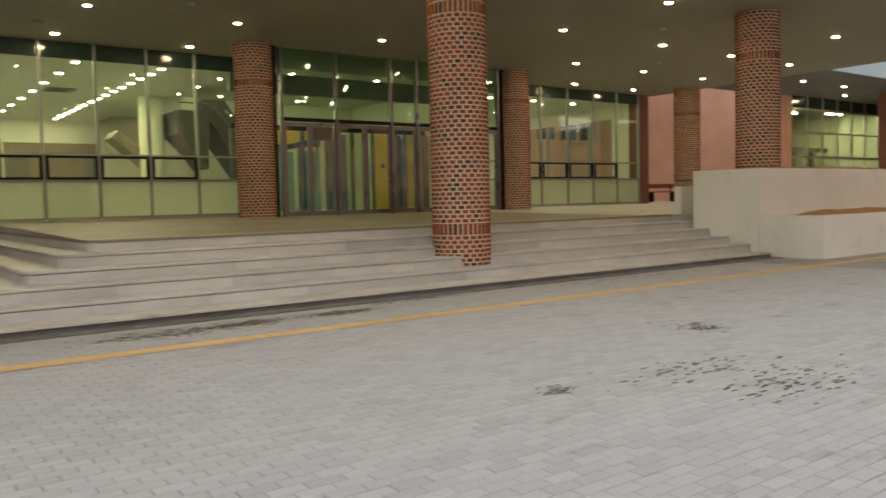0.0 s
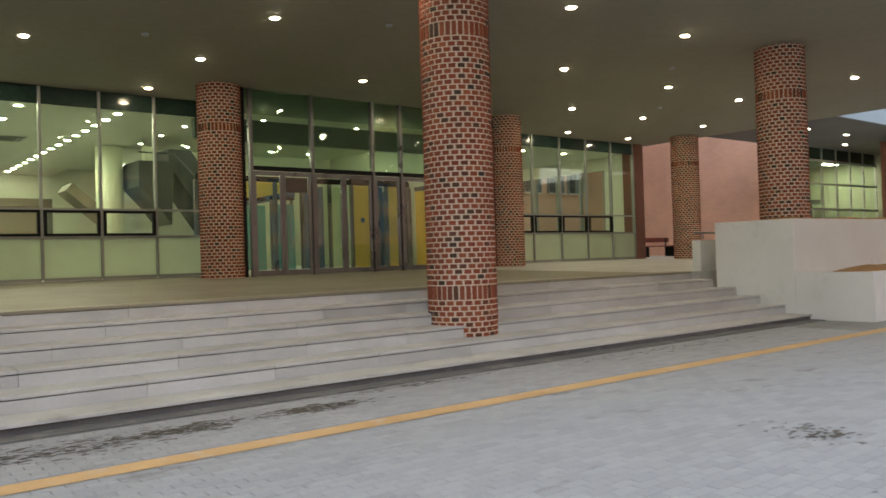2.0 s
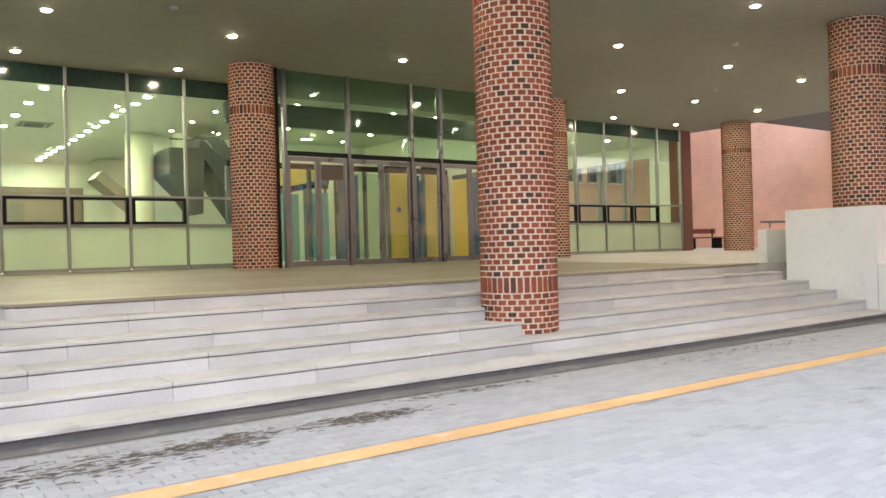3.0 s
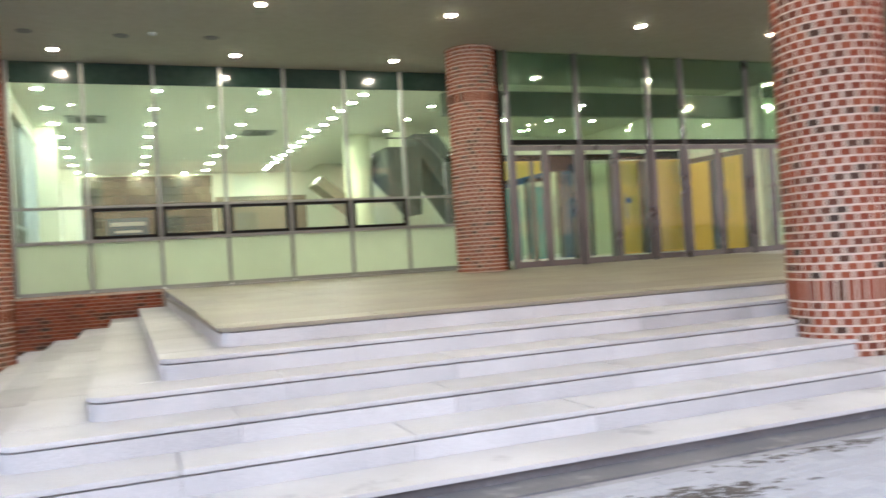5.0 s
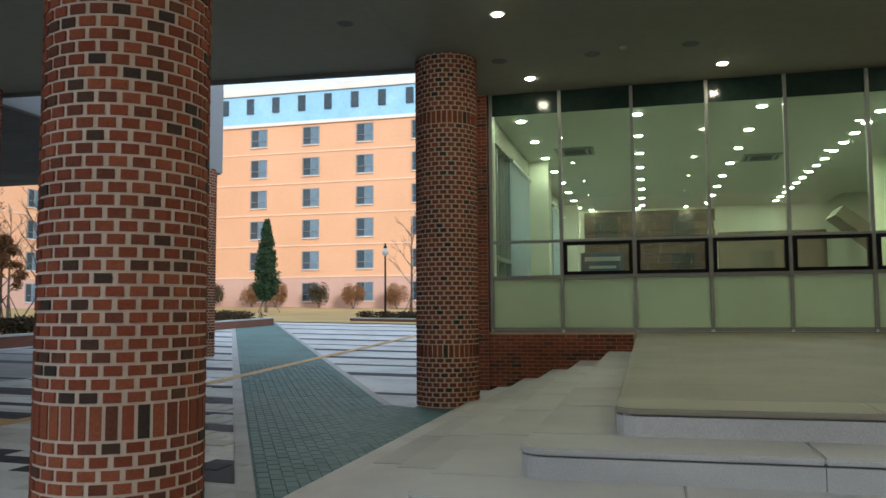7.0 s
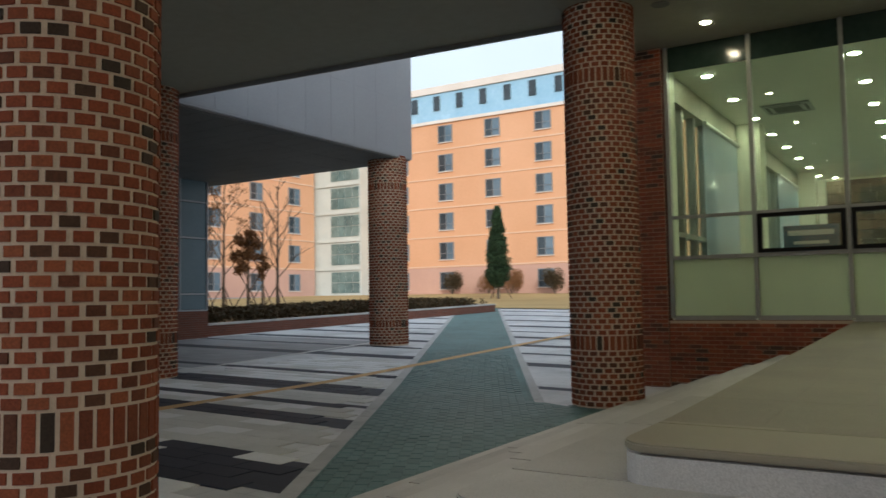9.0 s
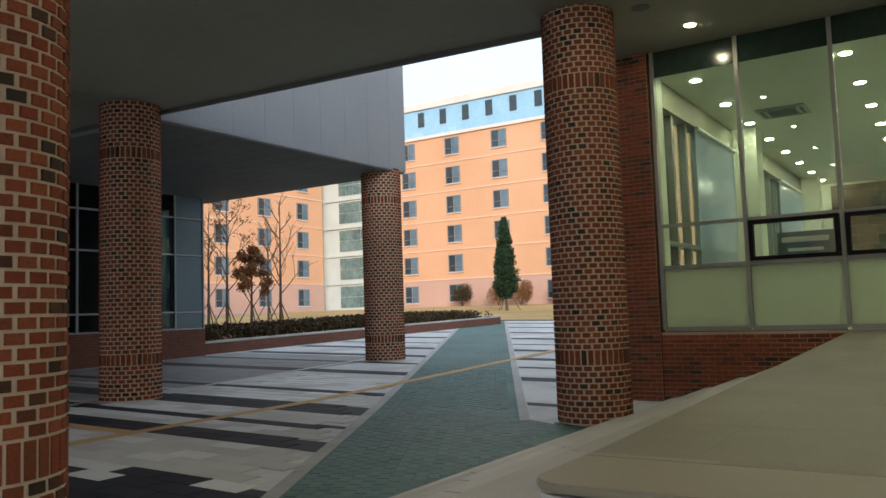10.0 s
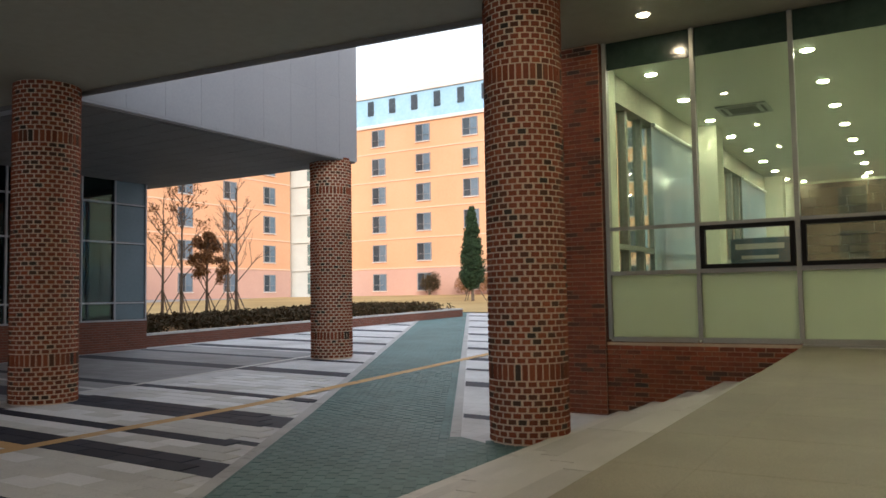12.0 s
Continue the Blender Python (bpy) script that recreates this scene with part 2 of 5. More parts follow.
M_GRANITE = plain("pale_granite", (0.4, 0.39, 0.37), (0.58, 0.57, 0.55), 0.55, 0.8, 120, bumps=0.08, stain=(0.3, 0.29, 0.28))
# granite of the landing, with the lamps' warm tan put into the colour
M_LANDING = plain("lamp_warmed_granite_landing", (0.25, 0.228, 0.168), (0.31, 0.282, 0.21), 0.5, 0.5, 90, bumps=0.06, stain=(0.29, 0.268, 0.21))
M_SLAB = pieces_mat("pale_granite_slab", [(0.0, (0.54, 0.535, 0.525)), (0.5, (0.6, 0.595, 0.585)), (0.8, (0.51, 0.505, 0.495)), (1.0, (0.47, 0.465, 0.455))], 0.55, 0.26, 170, 0.15, 0.5)
M_BORDER = plain("grey_granite_border", (0.33, 0.33, 0.33), (0.46, 0.46, 0.46), 0.7, 1.5, 80, bumps=0.1, stain=(0.25, 0.25, 0.25))
M_KERB = plain("dark_wet_granite", (0.085, 0.085, 0.09), (0.16, 0.155, 0.15), 0.7, 1.2, 60, stain=(0.24, 0.23, 0.22))
M_GROUND = plain("concrete_paving_bed", (0.26, 0.26, 0.265), (0.36, 0.36, 0.37), 0.85, 0.4, 30)
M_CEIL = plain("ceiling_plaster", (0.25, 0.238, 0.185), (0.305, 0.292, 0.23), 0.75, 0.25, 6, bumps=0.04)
M_ROOMCEIL = plain("room_ceiling_paint", (0.56, 0.57, 0.47), (0.63, 0.64, 0.54), 0.7, 0.3, 8, bumps=0.02)
M_ROOMWALL = plain("room_wall_paint", (0.66, 0.66, 0.54), (0.74, 0.74, 0.62), 0.7, 0.3, 12, bumps=0.02)
M_ROOMFLOOR = plain("polished_room_floor", (0.42, 0.41, 0.36), (0.52, 0.5, 0.44), 0.25, 0.4, 20, bumps=0.02)
M_ALU = plain("grey_aluminium", (0.24, 0.25, 0.23), (0.33, 0.34, 0.31), 0.4, 1.0, 40, metal=0.3, bumps=0.03)
M_DARKALU = plain("black_frame", (0.006, 0.006, 0.006), (0.012, 0.012, 0.012), 0.5, 1.0, 30, bumps=0.02, spec=0.12)
M_STEEL = plain("brushed_steel", (0.13, 0.125, 0.13), (0.2, 0.19, 0.195), 0.3, 1.0, 60, metal=0.8, bumps=0.03)
M_SPANDREL = plain("dark_green_spandrel", (0.015, 0.03, 0.025), (0.03, 0.05, 0.04), 0.15, 1.0, 10, bumps=0.0)
M_GLASS = glass("green_tinted_glass", (0.9, 0.965, 0.9), 1.55)
M_DARKGLASS = glass("dark_tinted_glass", (0.22, 0.32, 0.38), 1.45)
M_FROST = film("frosted_green_film", (0.7, 0.77, 0.62))
M_WHITEPAINT = plain("white_wall_paint", (0.6, 0.59, 0.56), (0.72, 0.71, 0.68), 0.8, 0.6, 30, bumps=0.12, stain=(0.55, 0.54, 0.5))
M_METALPANEL = plain("pale_metal_panel", (0.31, 0.325, 0.36), (0.37, 0.385, 0.42), 0.5, 0.3, 20, metal=0.2, bumps=0.02)
M_SOFFIT = plain("dark_metal_soffit", (0.13, 0.13, 0.13), (0.19, 0.19, 0.185), 0.75, 0.5, 15, metal=0.0, bumps=0.1, spec=0.25)
M_YELLOW = plain("worn_yellow_paint", (0.46, 0.28, 0.12), (0.6, 0.39, 0.18), 0.85, 1.3, 50, stain=(0.5, 0.43, 0.34))
M_LENS = glow("downlight_lens", (1.0, 0.81, 0.5), DOWNLIGHT)
M_ROOMLENS = glow("room_downlight_lens", (1.0, 0.93, 0.62), ROOMLIGHT)
M_WHITEMETAL = plain("white_lamp_trim", (0.6, 0.6, 0.58), (0.7, 0.7, 0.68), 0.4, 2, 40, bumps=0)
M_GREENPAVE = pieces_mat("green_paver", [(0.0, (0.1, 0.19, 0.19)), (0.5, (0.125, 0.225, 0.22)), (1.0, (0.085, 0.165, 0.17))], 0.6, 0.25, 60)
M_DARKPAVE = pieces_mat("slate_paver", [(0.0, (0.018, 0.021, 0.036)), (0.6, (0.026, 0.03, 0.048)), (1.0, (0.04, 0.045, 0.066))], 0.7, 0.25, 60)


def grade(x, y):
    """Height of the ground: level by the steps, rising towards the courtyard."""
    return min(0.02 * max(0.0, -x) + 0.02 * max(0.0, y - 20.5), 2.0)


# ---- ground ----
def axis_steps(lo, hi, near_lo, near_hi, fine, coarse):
    out, v = [], lo
    while v < hi:
        out.append(v)
        v += fine if near_lo <= v < near_hi else min(coarse, max(fine, 0.25 * max(near_lo - v, v - near_hi)))
    return out + [hi]


def ground_sheet():
    xs, ys = axis_steps(-1500, 1500, -40, 40, 2.0, 150), axis_steps(-1500, 1500, -20, 100, 2.0, 150)
    if 0.0 not in xs:
        xs = sorted(xs + [0.0])
    ys = sorted(ys + [20.5])
    g = Geo()
    g.v = [(x, y, grade(x, y)) for y in ys for x in xs]
    w = len(xs)
    g.f = [(j * w + i, j * w + i + 1, (j + 1) * w + i + 1, (j + 1) * w + i) for j in range(len(ys) - 1) for i in range(w - 1)]
    return piece("ground", g, M_GROUND, "grey concrete paved ground rising gently towards the courtyard", "ground")


ground_sheet()

# ---- steps and landing ----
NOSE_Y, NOSE_X, TREAD_Y, TREAD_X, RISE = 12.67, 2.95, 0.51, 0.5, 0.163
STEP_RIGHT, FACADE = 15.99, 22.54
LAND = 0.926


def landing_z(x, y):
    return LAND + 0.018 * max(0.0, y - NOSE_Y - 0.57)


# darkened granite behind the grooves draws the shade line under each nosing
M_GROOVE = plain("nosing_shade_granite", (0.17, 0.165, 0.155), (0.25, 0.24, 0.225), 0.9, 1.0, 40)


def round_corner(x0, y0, x1, y1, r):
    """Outline of a slab whose outer corner is rounded."""
    arc = [(x0 + r - r * math.cos(a), y0 + r - r * math.sin(a)) for a in (radians(15 * q) for q in range(6))]
    return [(x0 + r, y0), (x1, y0), (x1, y1), (x0, y1)] + arc


def build_steps():
    landing = piece("floor_landing", Geo().prism([(NOSE_X + 0.05, NOSE_Y + 0.05), (40, NOSE_Y + 0.05), (40, 32), (NOSE_X + 0.05, 32)], -0.1, lambda x, y: landing_z(x, y) - 0.012), M_GRANITE,
                    "broad pale granite entrance landing under the canopy", "landing")
    stair = thing("stair", "wide pale granite entrance steps wrapping a corner", "stairs")
    tagged(stair, kind="structure")
    for k in range(6):
        z = LAND - k * RISE if k < 5 else 0.11
        y0, x0 = NOSE_Y - k * TREAD_Y, NOSE_X - k * TREAD_X
        mat = M_GRANITE if k < 5 else M_KERB
        name = "step_body" if k < 5 else "kerb"
        inner_y, inner_x = y0 + TREAD_Y + 0.05, x0 + TREAD_X + 0.05
        g = Geo().prism([(x0 + 0.1, y0 + 0.04), (STEP_RIGHT, y0 + 0.04), (STEP_RIGHT, inner_y), (inner_x, inner_y), (inner_x, FACADE - 0.02), (x0 + 0.04, FACADE - 0.02), (x0 + 0.04, y0 + 0.1)], -0.05, z - 0.036)
        part(name, g, mat if k == 5 else M_GROOVE, stair, "dark stained granite kerb" if k == 5 else "")
        # tread slabs with a proud nosing, laid end to end; the corner slab is rounded
        if k < 5:
            x = x0
            w = 1.45
            i = 0
            while x < STEP_RIGHT - 0.01:
                x1 = min(x + w + 0.1 * math.sin(i * 7.3 + k * 2.1), STEP_RIGHT)
                if i == 0:
                    part("tread_slab", Geo().prism(round_corner(x0 - 0.003, y0 - 0.003, x1 - 0.002, inner_y, 0.16), z - 0.035, z), M_SLAB if k else M_LANDING, stair, bevel=0.008)
                    part("riser_slab", Geo().prism(round_corner(x0 + 0.004, y0 + 0.004, x1 - 0.002, inner_y, 0.153), z - RISE, z - 0.046), M_SLAB, stair)
                    x, i = x1, i + 1
                    continue
                part("tread_slab", Geo().box(x + 0.002, y0 - 0.003, z - 0.035, x1 - 0.002, inner_y, z), M_SLAB if k else M_LANDING, stair, bevel=0.008)
                part("riser_slab", Geo().box(x + 0.002, y0 + 0.004, z - RISE, x1 - 0.002, y0 + 0.04, z - 0.046), M_SLAB, stair)
                x, i = x1, i + 1
            y = inner_y
            while y < FACADE - 0.05:
                y1 = min(y + 1.45, FACADE - 0.03)
                part("tread_slab", Geo().box(x0 - 0.003, y + 0.002, z - 0.035, inner_x, y1 - 0.002, z), M_SLAB if k else M_LANDING, stair, bevel=0.008)
                part("riser_slab", Geo().box(x0 + 0.004, y + 0.002, z - RISE, x0 + 0.04, y1 - 0.002, z - 0.046), M_SLAB, stair)
                y = y1
        else:
            part("kerb_top", Geo().prism([(x0, y0), (STEP_RIGHT, y0), (STEP_RIGHT, inner_y), (inner_x, inner_y), (inner_x, FACADE - 0.03), (x0, FACADE - 0.03)], z - 0.03, z), M_GRANITE, stair)
    part("gutter_strip", Geo().box(NOSE_X - 5 * TREAD_X - 0.2, NOSE_Y - 5 * TREAD_Y - 0.24, -0.05, STEP_RIGHT, NOSE_Y - 5 * TREAD_Y + 0.03, 0.018), M_KERB, stair, "dark stained granite gutter strip")
    return stair


build_steps()


# ---- brick columns ----
SOFFIT = 5.34


def west_ceiling(x):
    """The canopy's underside falls gently towards the west wing."""
    return CEIL + 0.012 * min(0.0, x)


COL_R = 0.5
PITCH = 0.075


def brick_mesh(width, height, name):
    return Geo().box(-width / 2, -COL_R, -height / 2, width / 2, -COL_R + 0.05, height / 2).mesh(name, M_BRICK)


HEADER, SOLDIER = brick_mesh(0.097, 0.057, "brick"), brick_mesh(0.064, 0.19, "brick")


def column_bricks(z0, z1, bands):
    """Bricks of one column as (mesh, z, angle), course by course."""
    out = []
    edges = [z0] + [e for b in bands for e in b] + [z1]
    for lo, hi in bands:
        n = 36
        out += [(SOLDIER, (lo + hi) / 2, 2 * math.pi * i / n) for i in range(n)]
    for s in range(0, len(edges), 2):
        lo, hi = edges[s], edges[s + 1]
        down = s == 0
        z = hi - 0.018 - 0.0285 if down else lo + 0.018 + 0.0285
        k = 0
        while (z - 0.0285 > lo - 0.03) if down else (z + 0.0285 < hi + (0.06 if s == len(edges) - 2 else 0.005)):
            out += [(HEADER, z, 2 * math.pi * (i + 0.5 * (k % 2)) / 24) for i in range(24)]
            z += -PITCH if down else PITCH
            k += 1
    return out


def brick_column(cx, cy, z0, z1, singles=None, label="round red brick column with pale mortar joints"):
    col = thing("brick_column", label, "column", "columns of the porch", (cx, cy, 0))
    part("mortar_core", Geo().lathe(0, 0, [(COL_R - 0.009, z0 - 0.15), (COL_R - 0.009, z1)], 48), M_MORTAR, col, "pale mortar between the bricks", smooth=False)
    rest = Geo()
    zs = [0.79, 0.98, 4.45, 4.64]
    for me, z, a in column_bricks(z0, z1, [(zs[0], zs[1]), (zs[2], zs[3])]):
        m = Matrix.Translation((0, 0, z)) @ Matrix.Rotation(a, 4, "Z")
        if singles and singles(z, a):
            b = part("brick", me, None, col)
            b.matrix_basis = m
        else:
            n = len(rest.v)
            rest.v += [tuple(m @ v.co) for v in me.vertices]
            rest.f += [tuple(n + i for i in p.vertices) for p in me.polygons]
    tagged(part("brickwork", rest, M_BRICK, col), kind="stuff")
    return col


def facing(a0, width, zlo, zhi):
    """Picks the bricks within a sector and a span of heights."""
    def test(z, a):
        d = (a - radians(a0) + math.pi) % (2 * math.pi) - math.pi
        return abs(d) < radians(width) and zlo < z < zhi
    return test


CEIL = 5.575
brick_column(-0.03, 12.20, 0.0, CEIL, facing(35, 65, 0.55, 2.3))
brick_column(8.72, 11.53, 0.27, CEIL, facing(-35, 65, 0.44, 2.3))
brick_column(17.6, 11.45, 0.9, CEIL)
brick_column(0.05, 20.3, 0.0, CEIL, facing(20, 60, 0.2, 2.0))
brick_column(9, 20.6, LAND + 0.13, CEIL)
brick_column(18, 20.45, LAND + 0.13, CEIL)
brick_column(27, 20.35, LAND + 0.13, CEIL)
brick_column(27, 11.3, 0.0, CEIL)
for x, y, top in ((-8.3, 19.15, west_ceiling(-8.3)), (-8.7, 27.2, SOFFIT)):
    brick_column(x, y, grade(x, y), top).scale = (1.06, 1.06, 1.0)

# ---- canopy ----
CAN_X0, CAN_X1 = -30.0, 27.75


def canopy_edge(x):
    return 20.56 + 0.11 * x


# out of view, the front edge reaches further out eastward to shade the ground
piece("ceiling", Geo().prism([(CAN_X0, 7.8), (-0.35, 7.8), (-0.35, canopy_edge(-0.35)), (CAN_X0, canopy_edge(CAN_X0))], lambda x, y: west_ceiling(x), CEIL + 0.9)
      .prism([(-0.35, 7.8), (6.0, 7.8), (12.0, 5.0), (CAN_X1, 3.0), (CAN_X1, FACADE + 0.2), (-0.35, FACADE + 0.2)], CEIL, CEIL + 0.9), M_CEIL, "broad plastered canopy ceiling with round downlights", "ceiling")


def downlight(mat_lens, name="downlight", r=0.062):
    d = thing(name, "round recessed ceiling downlight, lit", "ceiling lamp", "downlights of the porch")
    part("trim_ring", Geo().lathe(0, 0, [(0.105, -0.008), (0.11, 0.0)], 20).lathe(0, 0, [(0.09, -0.014), (0.104, -0.009)], 20, cap=False), M_WHITEMETAL, d)
    part("lens", Geo().lathe(0, 0, [(r, -0.02), (r + 0.008, -0.012)], 16), mat_lens, d, "glowing warm lens")
    return d


def hang_lamps(first, places):
    first.matrix_basis = pose(*places[0])
    for p in places[1:]:
        copy_thing(first, pose(*p))


hang_lamps(downlight(M_LENS), [(x, y, CEIL - 0.001) for y in (8.7, 11.9, 15.1, 18.42, 21.6) for x in (1.25, 4.46, 7.71, 11.63, 14.89, 18.79, 22.05, 25.3)
                              if not (y > 21 and 8.5 < x < 18)])

# ---- glazed front ----
SILL, HEAD, SPAN_TOP = 1.145, 5.16, 5.47
MULL = [0.36 + 1.296 * i for i in range(8)]


def bar(g, x0, z0, x1, z1, y0=None, depth=0.12):
    y0 = FACADE - 0.06 if y0 is None else y0
    return g.box(x0, y0, z0, x1, y0 + depth, z1)


def pane(name, x0, z0, x1, z1, mat, parent, y=None, label=""):
    y = FACADE if y is None else y
    ob = part(name, Geo().box(x0, y - 0.006, z0, x1, y + 0.006, z1), mat, parent, label)
    ob.visible_shadow = mat not in (M_GLASS, M_DARKGLASS)
    return ob


def curtain_wall(name, xs, vents, label):
    """A bay of glazing: mullions, two rails, a dark head band, frosted panels below and hinged vents."""
    w = tagged(thing(name, label, "window"), kind="structure")
    for x in xs:
        part("mullion", bar(Geo(), x - 0.03, SILL, x + 0.03, SPAN_TOP + 0.1), M_ALU, w, bevel=0.004)
    for z, h in ((SILL - 0.03, 0.07), (2.08, 0.06), (2.74, 0.05)):
        for a, b in zip(xs, xs[1:]):
            part("transom", bar(Geo(), a + 0.031, z, b - 0.031, z + h, FACADE - 0.055, 0.11), M_ALU, w)
    for i, (a, b) in enumerate(zip(xs, xs[1:])):
        pane("frosted_panel", a + 0.03, SILL + 0.04, b - 0.03, 2.08, M_FROST, w, label="pale green frosted glass panel")
        pane("upper_pane", a + 0.03, 2.79, b - 0.03, HEAD, M_GLASS, w)
        pane("head_panel", a + 0.03, HEAD, b - 0.03, SPAN_TOP + 0.1, M_SPANDREL, w, label="dark green head panel")
        if i in vents:
            v = part("vent_frame", Geo().box(a + 0.04, FACADE - 0.09, 2.14, b - 0.04, FACADE + 0.03, 2.2).box(a + 0.04, FACADE - 0.09, 2.68, b - 0.04, FACADE + 0.03, 2.74)
                     .box(a + 0.04, FACADE - 0.09, 2.2, a + 0.1, FACADE + 0.03, 2.68).box(b - 0.1, FACADE - 0.09, 2.2, b - 0.04, FACADE + 0.03, 2.68), M_DARKALU, w, "black frame of a top-hung vent")
            pane("vent_pane", a + 0.1, 2.2, b - 0.1, 2.68, M_GLASS, v, FACADE - 0.05)
        else:
            pane("middle_pane", a + 0.03, 2.14, b - 0.03, 2.74, M_GLASS, w)
    return w


curtain_wall("window_1", MULL, (1, 2, 3, 4, 5), "green tinted glazed wall with black framed vents, lit room behind")
RX = [18.37 + 1.4 * i for i in range(6)] + [26.7]
curtain_wall("window_2", RX, (1, 2, 3, 4), "green tinted glazed wall of a bright room")

# base and end piers of the front
piece("wall_front_base", Geo().box(0.3, FACADE - 0.05, -0.1, NOSE_X, FACADE + 0.15, SILL - 0.035), M_BRICKWALL, "red brick plinth under the glazing beside the steps", "wall")
piece("baseboard_granite", Geo().box(NOSE_X, FACADE - 0.07, 0.85, 9.4, FACADE + 0.15, SILL - 0.035).box(18.6, FACADE - 0.07, 0.85, 26.7, FACADE + 0.15, SILL - 0.035), M_ALU, "grey metal base rail under the glazing", "base rail")
piece("wall_end_pier", Geo().box(-0.6, FACADE - 0.1, -0.1, 0.3, FACADE + 0.5, CEIL), M_BRICKWALL, "red brick end pier beside the glazing", "wall")
piece("wall_right_pier", Geo().box(26.73, FACADE - 0.1, 0.5, 27.25, FACADE + 0.5, CEIL), M_BRICKWALL, "red brick end pier of the glazed front", "wall")

# ---- entrance screen, in line with the columns ----
DOOR_Y = 20.5
EX = [9.72, 11.38, 13.2, 14.12, 16.0, 17.3]


def entrance():
    e = tagged(thing("door_1", "tall glazed entrance screen with steel framed doors", "entrance"), kind="structure")
    z0 = landing_z(0, DOOR_Y) - 0.004
    for x in [9.52] + EX + [17.5]:
        part("post", Geo().box(x - 0.04, DOOR_Y - 0.07, z0, x + 0.04, DOOR_Y + 0.07, CEIL), M_STEEL if x in EX else M_DARKALU, e, bevel=0.004)
    for a, b in zip(EX, EX[1:]):
        part("transom", Geo().box(a + 0.041, DOOR_Y - 0.06, 3.62, b - 0.041, DOOR_Y + 0.06, 3.72), M_DARKALU, e)
        pane("upper_pane", a + 0.04, 3.72, b - 0.04, CEIL, M_GLASS, e, DOOR_Y)
        g = Geo()
        g.v = [(a + 0.05, DOOR_Y + 0.03, 3.73), (b - 0.05, DOOR_Y + 0.034, 3.73), (b - 0.05, DOOR_Y + 0.05, CEIL - 0.01), (a + 0.05, DOOR_Y + 0.045, CEIL - 0.01)]
        g.v += [(x, y + 0.006, z) for x, y, z in g.v]
        g.f = [(0, 1, 2, 3), (7, 6, 5, 4), (0, 4, 5, 1), (1, 5, 6, 2), (2, 6, 7, 3), (3, 7, 4, 0)]
        part("inner_pane", g, M_GLASS, e).visible_shadow = False
        leaves = 2 if b - a > 1.0 else 1
        w = (b - a - 0.1) / leaves
        for i in range(leaves):
            x0 = a + 0.05 + i * w
            x1 = x0 + w - 0.01
            f = part("door_leaf", Geo().box(x0, DOOR_Y - 0.03, z0 + 0.02, x0 + 0.07, DOOR_Y + 0.03, 3.6).box(x1 - 0.07, DOOR_Y - 0.03, z0 + 0.02, x1, DOOR_Y + 0.03, 3.6)
                     .box(x0 + 0.07, DOOR_Y - 0.03, z0 + 0.02, x1 - 0.07, DOOR_Y + 0.03, z0 + 0.14).box(x0 + 0.07, DOOR_Y - 0.03, 3.5, x1 - 0.07, DOOR_Y + 0.03, 3.6), M_STEEL, e, "steel framed glass door leaf")
            pane("door_pane", x0 + 0.07, z0 + 0.14, x1 - 0.07, 3.5, M_GLASS, f, DOOR_Y)
            hx = x1 - 0.14 if i == 0 else x0 + 0.14
            part("door_handle", Geo().limb([(hx, DOOR_Y - 0.08, z0 + 0.8), (hx, DOOR_Y - 0.08, z0 + 1.5)], [0.014, 0.014], 8), M_STEEL, f)
    for a, b in ((9.52, EX[0]), (EX[-1], 17.5)):
        pane("side_pane", a + 0.04, z0, b - 0.04, CEIL, M_GLASS, e, DOOR_Y)
    return e


entrance()

# inner lobby doors behind the screen
INNER_Y = 24.2
M_YELLOWPANEL = plain("yellow_door_panel", (0.76, 0.47, 0.06), (0.84, 0.54, 0.1), 0.45, 0.6, 20, bumps=0.02)
M_NAVY = plain("navy_panel", (0.025, 0.075, 0.19), (0.04, 0.11, 0.25), 0.4, 0.6, 20, bumps=0.02)


def lobby_screen():
    s = thing("lobby_screen", "inner lobby screen with steel posts and glass doors", "screen")
    z0 = landing_z(0, INNER_Y)
    for x in (9.8, 11.0, 12.2, 13.4, 14.6, 15.8, 17.0):
        part("post", Geo().box(x - 0.05, INNER_Y - 0.05, z0, x + 0.05, INNER_Y + 0.05, 3.75), M_STEEL, s)
    part("head_rail", Geo().box(9.8, INNER_Y - 0.06, 3.75, 17.05, INNER_Y + 0.06, 3.9), M_DARKALU, s)
    part("closer_box", Geo().box(12.4, INNER_Y - 0.3, 3.45, 13.3, INNER_Y - 0.07, 3.75), M_DARKALU, s, bevel=0.02)
    for a in (9.85, 11.05, 12.25, 13.45, 14.65, 15.85):
        pane("pane", a, z0 + 0.1, a + 1.1, 3.7, M_GLASS, s, INNER_Y)
    return s


lobby_screen()
# dark green carries the dimness of the ceilings behind the panes
M_LOBBY = plain("dimmed_green_ceiling", (0.06, 0.09, 0.07), (0.09, 0.125, 0.1), 0.35, 0.5, 8, bumps=0.0)
piece("ceiling_lobby", Geo().box(9.4, DOOR_Y + 0.08, CEIL - 0.02, 18.5, 23.4, CEIL - 0.003), M_LOBBY, "lobby ceiling in a green darkened to look dim", "ceiling")
piece("trim_lobby_beam", Geo().box(9.45, 23.25, 4.75, 18.45, 23.45, 5.35), M_LOBBY, "deep green beam across the lobby", "trim")

